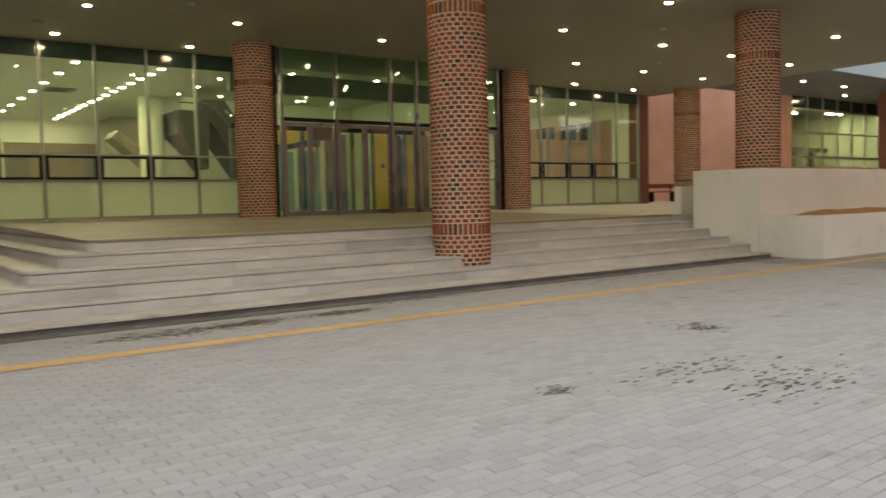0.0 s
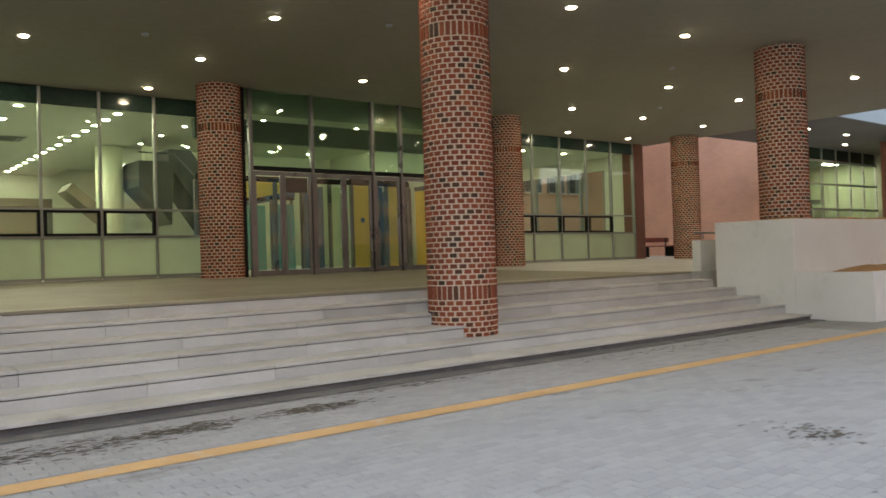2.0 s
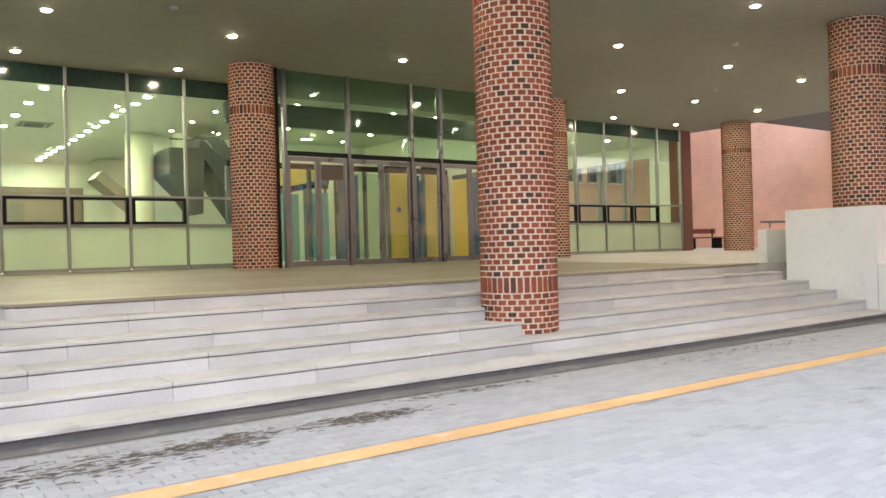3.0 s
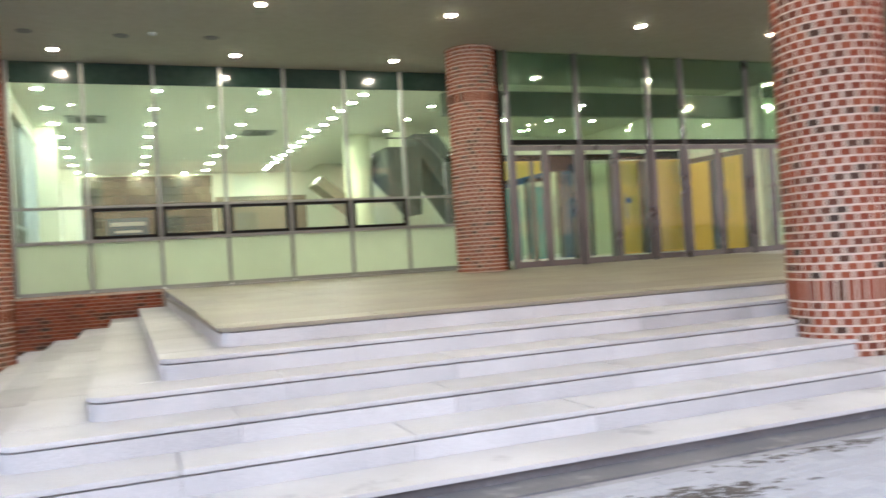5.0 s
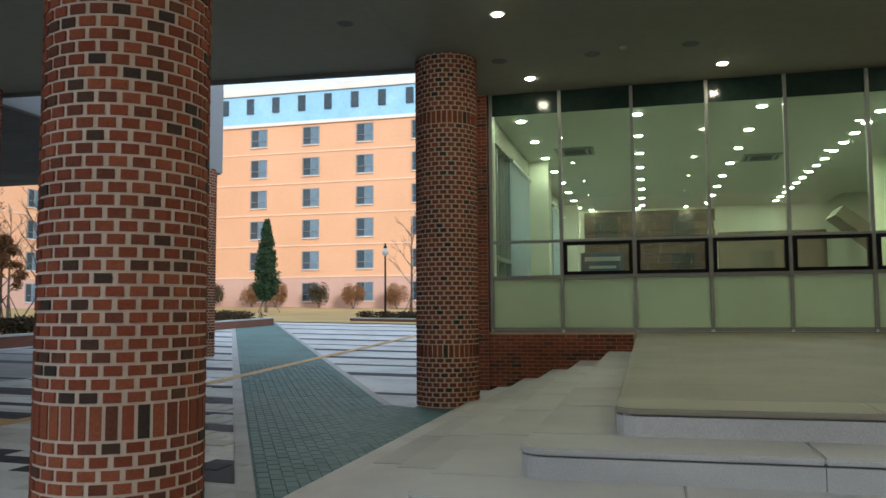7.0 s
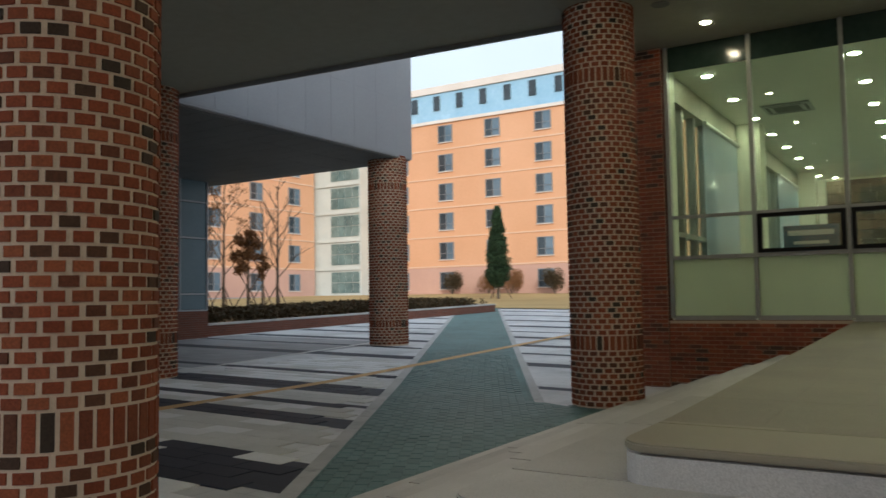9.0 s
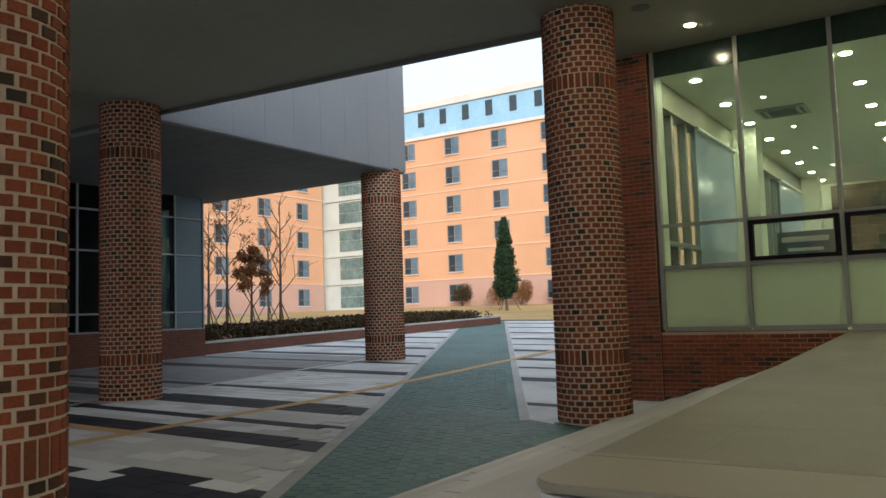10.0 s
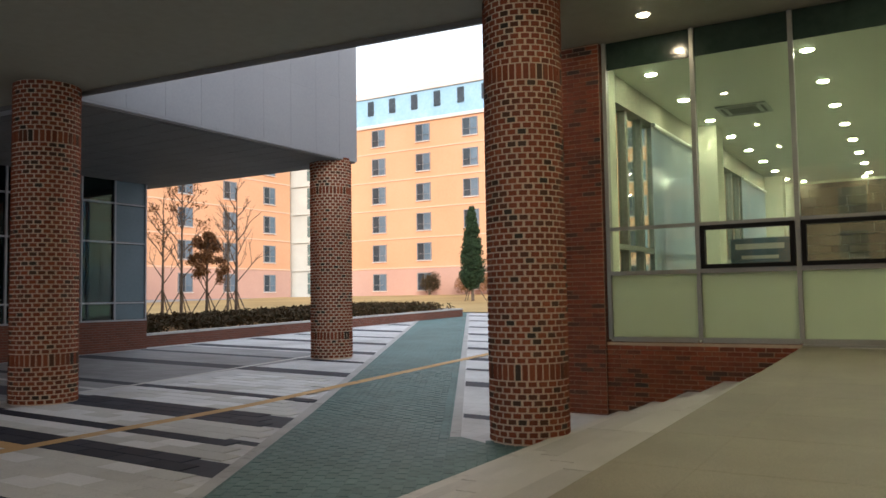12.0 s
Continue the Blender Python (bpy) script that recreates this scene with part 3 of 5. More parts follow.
# ---- rooms behind the glass ----
RZ, RC, BACK = 1.0, 5.255, 38.6
piece("floor_room", Geo().box(0.3, FACADE + 0.16, RZ - 0.3, 27.2, BACK, landing_z(0, FACADE) - 0.002), M_ROOMFLOOR, "polished pale stone room floor", "floor")
piece("ceiling_room", Geo().box(0.3, FACADE + 0.13, RC, 9.4, BACK, CEIL + 0.3).box(9.4, 23.4, RC + 0.3, 18.5, BACK, CEIL + 0.3).box(18.5, FACADE + 0.13, RC, 27.2, BACK, CEIL + 0.3), M_ROOMCEIL, "pale painted room ceiling with downlights", "ceiling")
M_STONE = pieces_mat("rough_stone_cladding", [(0.0, (0.1, 0.082, 0.055)), (0.4, (0.15, 0.12, 0.08)), (0.7, (0.08, 0.068, 0.052)), (1.0, (0.2, 0.16, 0.105))], 0.8, 0.4, 20)
piece("wall_north", Geo().box(0.3, BACK, 0.5, 8.2, BACK + 0.3, CEIL).box(8.2, BACK, 0.5, 18.6, BACK + 0.3, CEIL), M_ROOMWALL, "pale green painted back wall", "wall")


# brown that stands for dimness deep in the room
M_DIMBROWN = plain("dim_brown", (0.14, 0.118, 0.08), (0.2, 0.17, 0.12), 0.5, 0.5, 15, bumps=0.03)


def stone_cladding():
    w = tagged(thing("stone_wall", "dark rough stone feature wall lit from above", "wall"), kind="structure")
    rng = random.Random(4)
    z, n = 1.05, 0
    while z < 5.1:
        h = rng.uniform(0.22, 0.34)
        x = 0.9
        while x < 5.5:
            ww = rng.uniform(0.4, 1.0)
            d = rng.uniform(0.02, 0.06)
            part("stone", Geo().box(x, BACK - 0.05 - d, z, min(x + ww, 5.62) - 0.008, BACK - 0.02, min(z + h, 5.18) - 0.008), M_STONE, w)
            x += ww
        z += h
    return w


stone_cladding()
# added board: its brown darkens the dim end of the room
piece("wall_dim_end", Geo().box(5.7, BACK - 0.06, 1.02, 9.35, BACK - 0.01, 4.3), M_DIMBROWN, "brown board added to darken the room's dim end", "wall")
# the outer side wall of the room: piers with windows between
piece("wall_west_base", Geo().box(0.06, FACADE + 0.5, -0.2, 0.3, BACK + 0.3, 2.05), M_ROOMWALL, "low wall under the side windows", "wall")
for i, (x1, y0, y1) in enumerate(((0.36, FACADE + 0.14, 22.98), (0.8, 27.95, 28.55), (0.8, 36.6, 37.2))):
    piece("wall_west_pier_%d" % i, Geo().box(0.06, y0, 2.05 if i else 1.0, x1, y1, CEIL), M_ROOMWALL, "pale yellow painted pier between side windows", "wall")
piece("wall_west_head", Geo().box(0.05, FACADE + 0.5, 4.82, 0.31, BACK + 0.3, CEIL + 0.3), M_CEIL, "dark plastered wall over the side windows", "wall")
M_BLIND = film("white_roller_blind", (0.9, 0.95, 1.0), 0.9)
side = tagged(thing("window_3", "tall side windows of the room with dark posts", "window"), kind="structure")
for y0, y1 in ((22.98, 27.95), (28.55, 36.6)):
    n = round((y1 - y0) / 0.85)
    for k in range(n + 1):
        yy = y0 + 0.06 + (y1 - y0 - 0.12) * k / n
        part("side_post", Geo().box(0.1, yy - 0.05, 2.05, 0.24, yy + 0.05, 4.82), M_ALU, side)
    part("side_rail", Geo().box(0.08, y0, 2.52, 0.26, y1, 2.6), M_ALU, side)
    part("side_pane", Geo().box(0.14, y0, 2.05, 0.15, y1, 4.82), M_GLASS, side).visible_shadow = False
for y0, y1 in ((25.0, 27.9), (33.0, 36.5)):
    blind = thing("roller_blind", "white roller blind drawn down at a side window", "blind", "blinds of the side windows")
    part("cloth", Geo().box(0.315, y0, 1.25, 0.325, y1, 4.78), M_BLIND, blind)
    part("roller_tube", Geo().limb([(0.35, y0, 4.78), (0.35, y1, 4.78)], [0.04, 0.04], 10), M_WHITEMETAL, blind)
    part("hem_bar", Geo().box(0.308, y0, 1.22, 0.332, y1, 1.25), M_WHITEMETAL, blind)

M_CREAM = plain("cream_plaster", (0.68, 0.7, 0.5), (0.76, 0.78, 0.58), 0.7, 0.4, 20, bumps=0.03)
for x, y in ((9.05, 29.5),):
    c = thing("room_column", "round cream plastered room column", "column", "columns of the room")
    part("shaft", Geo().lathe(x, y, [(0.42, RZ + 0.03), (0.42, RC)], 32), M_CREAM, c, smooth=True)
    part("column_base", Geo().lathe(x, y, [(0.45, RZ), (0.45, RZ + 0.12), (0.43, RZ + 0.14)], 32), M_STEEL, c)

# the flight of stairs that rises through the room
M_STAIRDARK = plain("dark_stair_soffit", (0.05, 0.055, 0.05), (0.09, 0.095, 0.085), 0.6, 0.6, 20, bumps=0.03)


def room_stair():
    """A dark boxed flight: a landing box under the ceiling with slanted undersides on both sides."""
    st = thing("room_stair", "dark boxed staircase rising through the room", "stairs")

    def slab(pts, y, d, name, mat):
        g = Geo()
        n = len(pts)
        g.v = [(x, y, z) for x, z in pts] + [(x, y + d, z) for x, z in pts]
        g.f = [tuple(range(n)), tuple(reversed(range(n, 2 * n)))] + [(k, k + n, (k + 1) % n + n, (k + 1) % n) for k in range(n)]
        return part(name, g, mat, st)
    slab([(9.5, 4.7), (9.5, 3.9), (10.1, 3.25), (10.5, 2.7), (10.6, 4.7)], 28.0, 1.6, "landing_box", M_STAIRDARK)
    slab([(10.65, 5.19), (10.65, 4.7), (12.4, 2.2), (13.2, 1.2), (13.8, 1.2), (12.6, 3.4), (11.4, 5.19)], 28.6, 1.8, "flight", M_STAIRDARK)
    slab([(7.9, 3.9), (8.1, 4.15), (9.25, 3.2), (9.2, 2.8)], 30.2, 1.2, "lower_flight", M_DIMBROWN)
    part("handrail", Geo().limb([(9.5, 27.95, 4.95), (10.6, 27.95, 4.95), (12.6, 28.5, 3.2)], [0.025, 0.025, 0.025], 8), M_STEEL, st)
    part("lamp_box", Geo().box(9.8, 28.3, 4.7, 10.15, 28.6, 5.19), M_CREAM, st)
    return st


room_stair()
piece("wall_north_east", Geo().box(18.6, BACK, 0.5, 27.2, BACK + 0.3, 1.9).box(18.6, BACK, 4.6, 27.2, BACK + 0.3, CEIL).box(18.6, BACK, 1.9, 20.2, BACK + 0.3, 4.6).box(22.6, BACK, 1.9, 23.2, BACK + 0.3, 4.6).box(25.6, BACK, 1.9, 27.2, BACK + 0.3, 4.6), M_ROOMWALL, "pale green back wall with two openings", "wall")
piece("wall_east_side", Geo().box(27.0, FACADE + 0.5, 0.5, 27.2, BACK, 1.9).box(27.0, FACADE + 0.5, 4.75, 27.2, BACK, CEIL).box(27.0, FACADE + 0.5, 1.9, 27.2, 24.2, 4.75).box(27.0, 31.0, 1.9, 27.2, BACK, 4.75), M_ROOMWALL, "pale green side wall with a long window", "wall")
sw = tagged(thing("window_6", "long side window of the bright room with grey posts", "window"), kind="structure")
for k in range(6):
    part("post", Geo().box(27.02, 24.2 + 1.33 * k, 1.9, 27.18, 24.3 + 1.33 * k, 4.75), M_ALU, sw)
for k in range(5):
    part("pane", Geo().box(27.09, 24.3 + 1.33 * k, 1.9, 27.1, 25.53 + 1.33 * k, 4.75), M_GLASS, sw).visible_shadow = False

# coloured partitions and posts in the entrance hall
def partition(x, w, z1, y, mat, label):
    t = thing("partition", label, "partition", "tall partitions of the hall")
    part("board", Geo().box(x, y, RZ + 0.1, x + w, y + 0.08, z1), mat, t, bevel=0.008)
    part("edge_post", Geo().box(x - 0.09, y - 0.03, RZ + 0.1, x - 0.005, y + 0.11, z1 + 0.15), M_STEEL, t)
    part("head_rail", Geo().box(x - 0.09, y - 0.02, z1 + 0.151, x + w, y + 0.1, z1 + 0.25), M_DARKALU, t)
    return t


M_TEAL = plain("teal_lit_panel", (0.07, 0.27, 0.3), (0.13, 0.39, 0.41), 0.35, 0.6, 12, bumps=0.01)
for x, w, z1, y, mat, lab in ((12.3, 0.8, 3.25, 26.7, M_TEAL, "pale teal tall panel in the hall"), (13.4, 0.75, 3.3, 26.7, M_TEAL, "pale teal tall panel in the hall"), (11.4, 0.7, 3.2, 26.9, M_NAVY, "navy blue tall panel in the hall"),
                              (14.4, 0.75, 3.9, 26.5, M_NAVY, "navy blue tall panel in the hall"), (15.35, 0.6, 3.9, 26.3, M_CREAM, "cream tall door panel in the hall"),
                              (16.1, 0.75, 3.95, 26.1, M_YELLOWPANEL, "yellow tall door panel in the hall"), (16.95, 0.3, 3.9, 26.0, M_NAVY, "narrow navy blue panel in the hall"), (17.4, 0.85, 3.95, 25.9, M_YELLOWPANEL, "yellow tall door panel in the hall")):
    partition(x, w, z1, y, mat, lab)


def slant(name, pts, y, d, mat, parent):
    """A flat board with a slanting edge, given by its corners in x and z."""
    g, n = Geo(), len(pts)
    g.v = [(x, y, z) for x, z in pts] + [(x, y + d, z) for x, z in pts]
    g.f = [tuple(range(n)), tuple(reversed(range(n, 2 * n)))] + [(k, k + n, (k + 1) % n + n, (k + 1) % n) for k in range(n)]
    return part(name, g, mat, parent)


hall_stair = thing("hall_stair", "hall stair side with a slanting yellow band and navy string", "stairs")
slant("band", [(11.4, 3.2), (14.35, 3.78), (14.35, 4.2), (11.4, 4.2)], 27.2, 0.15, M_YELLOWPANEL, hall_stair)
slant("string", [(11.4, 3.02), (14.35, 3.6), (14.35, 3.8), (11.4, 3.22)], 27.0, 0.15, M_NAVY, hall_stair)
for x in (11.4, 14.3):
    part("post", Geo().box(x - 0.05, 27.16, RZ + 0.05, x + 0.05, 27.2, 4.2), M_STEEL, hall_stair)
# doors along the hall's side wall
for y0, y1, mat, lab in ((23.35, 24.1, M_YELLOWPANEL, "yellow door in the hall's side wall"), (24.25, 24.55, M_NAVY, "narrow navy panel in the hall's side wall"), (24.7, 25.6, M_YELLOWPANEL, "yellow door in the hall's side wall"), (26.0, 27.1, M_YELLOWPANEL, "yellow door in the hall's side wall"), (27.4, 27.8, M_NAVY, "narrow navy panel in the hall's side wall")):
    d = thing("hall_door", lab, "door", "doors of the hall's side wall")
    part("board", Geo().box(18.36, y0, RZ + 0.1, 18.415, y1, 3.75), mat, d, bevel=0.006)
    part("frame", Geo().box(18.34, y0 - 0.09, RZ + 0.1, 18.415, y0 - 0.005, 3.9).box(18.34, y0 - 0.005, 3.76, 18.415, y1, 3.9), M_STEEL, d)
sb = thing("sign_disc", "small dark round door sign", "sign")
part("disc", Geo().limb([(16.45, 26.07, 2.75), (16.45, 26.095, 2.75)], [0.09, 0.09], 16), M_NAVY, sb)
piece("wall_hall_back", Geo().box(9.4, 31.5, RZ, 18.5, 31.7, RC + 0.3), M_ROOMWALL, "pale green hall wall", "wall")
piece("wall_hall_right", Geo().box(18.42, 23.0, RZ, 18.56, BACK, RC + 0.3), M_ROOMWALL, "pale green side wall of the hall", "wall")

hang_lamps(tagged(downlight(M_ROOMLENS, "room_downlight", 0.08), group="downlights of the room"), [(x, y, RC - 0.001) for x in (0.8, 3.055, 5.3, 7.55) for y in [23.43 + 2.0 * k for k in range(8)]]
           # added lamps between the fourth row's, for porch lamps mirrored in the panes
           + [(7.55, 24.43 + 2.0 * k, RC - 0.001) for k in range(7)]
           + [(x, y, RC - 0.001) for x in (20.0, 22.2, 24.4) for y in (24.0, 27.0, 30.0, 33.0)])
hang_lamps(tagged(downlight(M_ROOMLENS, "hall_downlight", 0.05), group="downlights of the hall"), [(x, y, RC + 0.299) for x in (10.3, 11.9, 13.5, 15.1, 16.7) for y in (24.2, 26.2, 28.2, 30.2)])

# upper storeys over the porch
piece("wall_upper", Geo().box(0.06, FACADE, CEIL + 0.31, 27.2, BACK + 0.3, 12.0), M_BRICKWALL, "red brick upper storeys over the porch", "wall")

# ---- planters beside the steps ----
M_SOIL = plain("dry_grass_bed", (0.2, 0.1, 0.03), (0.36, 0.2, 0.07), 0.95, 2.5, 40, bumps=0.8)


def planter(name, x0, y0, x1, y1, z0, z1, soil, label):
    p = thing(name, label, "planter")
    t = 0.16
    part("wall", Geo().prism([(x0, y0), (x1, y0), (x1, y1), (x0, y1)], z0, z1 - 0.25), M_WHITEPAINT, p)
    for b in ((x0, y0, x1, y0 + t), (x0, y1 - t, x1, y1), (x0, y0 + t, x0 + t, y1 - t), (x1 - t, y0 + t, x1, y1 - t)):
        part("rim", Geo().box(b[0], b[1], z1 - 0.25, b[2], b[3], z1), M_WHITEPAINT, p)
    if soil:
        g = Geo()
        nx, ny = 40, 8
        for j in range(ny + 1):
            for i in range(nx + 1):
                x, y = x0 + t + (x1 - x0 - 2 * t) * i / nx, y0 + t + (y1 - y0 - 2 * t) * j / ny
                g.v.append((x, y, z1 - 0.06 + 0.14 * math.sin(math.pi * j / ny) * min(1.0, (x - x0 - t) / 0.8, (x1 - t - x) / 0.8) + 0.04 * noise.noise((x * 2, y * 2, 0))))
        g.f = [(j * (nx + 1) + i, j * (nx + 1) + i + 1, (j + 1) * (nx + 1) + i + 1, (j + 1) * (nx + 1) + i) for j in range(ny) for i in range(nx)]
        part("soil", g, M_SOIL, p, "dry brown planting bed", smooth=True)
    return p


planter("low_planter", 16.0, 9.0, 34.0, 10.42, -0.05, 0.89, True, "low white painted planter wall with a dry bed")
planter("high_planter", 16.0, 10.43, 23.7, 12.1, -0.05, 1.915, True, "high white painted planter wall beside the steps")
p = thing("ramp_parapet", "short cream parapet with a steel rail on top", "parapet")
part("wall", Geo().box(16.42, 12.75, 0.85, 17.65, 12.95, 1.58), M_WHITEPAINT, p, bevel=0.01)
part("rail", Geo().limb([(16.4, 12.85, 1.74), (17.7, 12.85, 1.74)], [0.025, 0.025], 8), M_STEEL, p)
for x in (16.7, 17.5):
    part("rail_post", Geo().limb([(x, 12.85, 1.61), (x, 12.85, 1.74)], [0.015, 0.015], 6), M_STEEL, p)

# ---- wing beyond the porch to the east ----
piece("wall_salmon", Geo().box(32.7, 19.5, 0.5, 33.1, 34.0, 12.0), M_SALMON, "tall salmon brick wall in daylight", "wall")
piece("wall_salmon_back", Geo().box(27.25, 30.0, 0.5, 32.7, 30.3, 12.0), M_SALMON, "salmon brick wall closing the passage", "wall")
piece("ceiling_east", Geo().box(27.8, 15.1, CEIL, 45.0, 19.9, CEIL + 0.3), M_SOFFIT, "dark soffit of the east wing", "ceiling")
M_BLUEFASCIA = plain("pale_blue_metal_panel", (0.2, 0.27, 0.34), (0.26, 0.335, 0.41), 0.5, 0.3, 20, metal=0.2, bumps=0.02)
piece("wall_east_fascia", Geo().box(27.8, 15.0, CEIL, 45.0, 15.1, 10.5), M_BLUEFASCIA, "pale blue grey metal fascia of the east wing", "wall")
piece("wall_east_brick", Geo().box(36.0, 8.0, 0.0, 45.0, 17.2, CEIL), M_BRICKWALL, "red brick side wall of the east wing", "wall")
# the east room's dimness is put into its wall and ceiling colours
M_EASTWALL = plain("dimmed_wall_paint", (0.2, 0.21, 0.14), (0.28, 0.29, 0.2), 0.7, 0.5, 12, bumps=0.02)
ew = tagged(thing("window_4", "glazed front of the east wing, lit inside", "window"), kind="structure")
for i in range(7):
    part("mullion", Geo().box(33.1 + 1.3 * i, 19.5, 0.85, 33.16 + 1.3 * i, 19.6, CEIL), M_ALU, ew)
for i in range(6):
    pane("pane", 33.16 + 1.3 * i, 0.9, 34.4 + 1.3 * i, 5.0, M_GLASS, ew, 19.55)
    pane("head_panel", 33.16 + 1.3 * i, 5.08, 34.4 + 1.3 * i, CEIL, M_SPANDREL, ew, 19.55, "dark green head panel")
    part("transom", Geo().box(33.161 + 1.3 * i, 19.5, 5.0, 34.399 + 1.3 * i, 19.6, 5.08), M_ALU, ew)
    part("transom", Geo().box(33.161 + 1.3 * i, 19.5, 4.0, 34.399 + 1.3 * i, 19.54, 4.06), M_ALU, ew)
part("transom", Geo().box(33.1, 19.48, 2.9, 41.0, 19.62, 2.98), M_ALU, ew)
piece("wall_east_room", Geo().box(33.1, 27.0, 0.5, 45.0, 27.2, CEIL + 0.3).box(41.2, 17.2, 0.5, 41.4, 27.0, CEIL + 0.3), M_EASTWALL, "wall of a lit east wing room, darkened to look dim", "wall")
piece("ceiling_east_room", Geo().box(33.1, 19.9, CEIL - 0.3, 45.0, 27.2, CEIL), M_LOBBY, "room ceiling of the east wing, darkened to look dim", "ceiling")
hang_lamps(tagged(downlight(M_ROOMLENS, "east_downlight"), group="downlights of the east wing"), [(x, y, CEIL - 0.301) for x in (34.4, 35.9, 38.6) for y in (20.6, 23.8)])
hang_lamps(tagged(downlight(M_LENS, "soffit_downlight"), group="downlights of the east soffit"), [(29.5, 16.95, CEIL - 0.001), (32.5, 16.95, CEIL - 0.001), (35.5, 18.4, CEIL - 0.001)])

for x, y in ((36.0, 21.6), (38.9, 20.9)):
    tube = thing("tube_lamp", "long lit white tube lamp under the ceiling", "ceiling lamp", "tube lamps of the east wing")
    part("casing", Geo().box(x, y, CEIL - 0.36, x + 1.3, y + 0.22, CEIL - 0.302), M_WHITEMETAL, tube)
    part("diffuser", Geo().box(x + 0.03, y + 0.02, CEIL - 0.38, x + 1.27, y + 0.2, CEIL - 0.361), M_ROOMLENS, tube, "glowing diffuser")
for x in (34.6, 36.4, 37.7, 39.4):
    pillar = thing("dark_post", "dark square post inside the lit east room", "post", "posts of the east room")
    part("shaft", Geo().box(x, 22.0, 0.9, x + 0.35, 22.3, 3.4), M_STAIRDARK, pillar, bevel=0.01)
    part("cap", Geo().box(x - 0.2, 21.95, 3.4, x + 1.4, 22.35, 3.62), M_STAIRDARK, pillar)

# ---- wing beyond the porch to the west ----
WX, WEND, WGLASS = -8.19, 27.65, -15.4
piece("wall_west_wing", Geo().prism([(-40.0, canopy_edge(-27.0)), (WX, canopy_edge(WX) + 0.05), (WX, WEND), (-40.0, WEND)], SOFFIT, 14.0), M_METALPANEL, "pale grey metal panelled upper storey of the west wing", "wall")
piece("ceiling_west_wing", Geo().prism([(-40.0, canopy_edge(-27.0)), (WX - 0.02, canopy_edge(WX) + 0.06), (WX - 0.02, WEND - 0.05), (-40.0, WEND - 0.05)], SOFFIT - 0.04, SOFFIT - 0.004), M_SOFFIT, "dark metal panel soffit under the west wing", "ceiling")
g = Geo()
for i in range(6):
    for j in range(14):
        px, py = WX - 0.1 - 1.2 * i, WEND - 0.12 - 0.6 * j
        if py - 0.6 > canopy_edge(px - 1.2) + 0.2:
            g.box(px - 1.185, py - 0.585, SOFFIT - 0.056, px, py, SOFFIT - 0.0405)
piece("ceiling_west_panels", g, M_SOFFIT, "dark metal soffit panels with open joints", "ceiling", bevel=0.004)
piece("trim_canopy_edge", Geo().prism([(CAN_X0, canopy_edge(CAN_X0) - 0.02), (-0.36, canopy_edge(-0.36) - 0.02), (-0.36, canopy_edge(-0.36) + 0.045), (CAN_X0, canopy_edge(CAN_X0) + 0.045)],
                                      lambda x, y: west_ceiling(x) - 0.07, lambda x, y: west_ceiling(x) - 0.001), M_SOFFIT, "dark metal edge trim of the canopy", "trim")
piece("wall_west_plinth", Geo().box(WGLASS - 4.0, 5.0, -0.1, WGLASS + 0.04, 26.85, 1.26), M_BRICKWALL, "red brick plinth under dark glazing", "wall")
for i in range(9):
    y = canopy_edge(WX) + 0.5 + i * 0.9
    for k in range(4):
        part("fascia_panel", Geo().box(WX + 0.002, y - 0.43, SOFFIT + 0.05 + k * 1.5, WX + 0.006, min(y + 0.466, WEND), SOFFIT + 1.546 + k * 1.5), M_METALPANEL, bpy.data.objects["wall_west_wing"])
wg = tagged(thing("window_5", "dark tinted glazed ground floor of the west wing", "window"), kind="structure")
GY = [26.82 - 1.05 * i for i in range(18)]
for y in GY:
    part("mullion", Geo().box(WGLASS - 0.06, y - 0.05, 1.26, WGLASS + 0.06, y, SOFFIT - 0.05), M_METALPANEL, wg)
for a, b in zip(GY[1:], GY):
    for z in (1.26, 1.76, 3.48, 4.6):
        part("transom", Geo().box(WGLASS - 0.05, a + 0.001, z, WGLASS + 0.05, b - 0.051, z + 0.05), M_METALPANEL, wg)
    part("dark_pane", Geo().box(WGLASS - 0.01, a, 1.3, WGLASS + 0.01, b - 0.05, SOFFIT - 0.05), M_DARKGLASS, wg)
# dimness behind the tinted panes is painted as a near black wall
piece("wall_west_room", Geo().box(WGLASS - 4.0, 5.0, 1.26, WGLASS - 3.8, 26.8, SOFFIT - 0.05).box(WGLASS - 3.8, 26.6, SOFFIT - 0.25, WGLASS - 0.1, 26.8, SOFFIT - 0.05), M_STAIRDARK, "inner wall of the west wing, near black to look dim", "wall")
for k in range(3):
    part("end_pane", Geo().box(WGLASS - 3.78 + 1.24 * k, 26.7, 1.27, WGLASS - 2.62 + 1.24 * k, 26.712, SOFFIT - 0.26), M_GLASS, wg).visible_shadow = False
    part("end_post", Geo().box(WGLASS - 2.62 + 1.24 * k, 26.66, 1.27, WGLASS - 2.54 + 1.24 * k, 26.76, SOFFIT - 0.26), M_METALPANEL, wg)

M_BLUEPANEL = plain("blue_grey_panel", (0.1, 0.155, 0.19), (0.14, 0.2, 0.24), 0.4, 0.8, 20, bumps=0.02)
for z0, z1 in ((1.32, 1.75), (1.82, 3.46), (3.54, 4.58), (4.66, SOFFIT - 0.06)):
    part("corner_panel", Geo().box(WGLASS + 0.012, 25.77, z0, WGLASS + 0.03, 26.765, z1), M_BLUEPANEL, wg, "blue grey opaque corner panel")

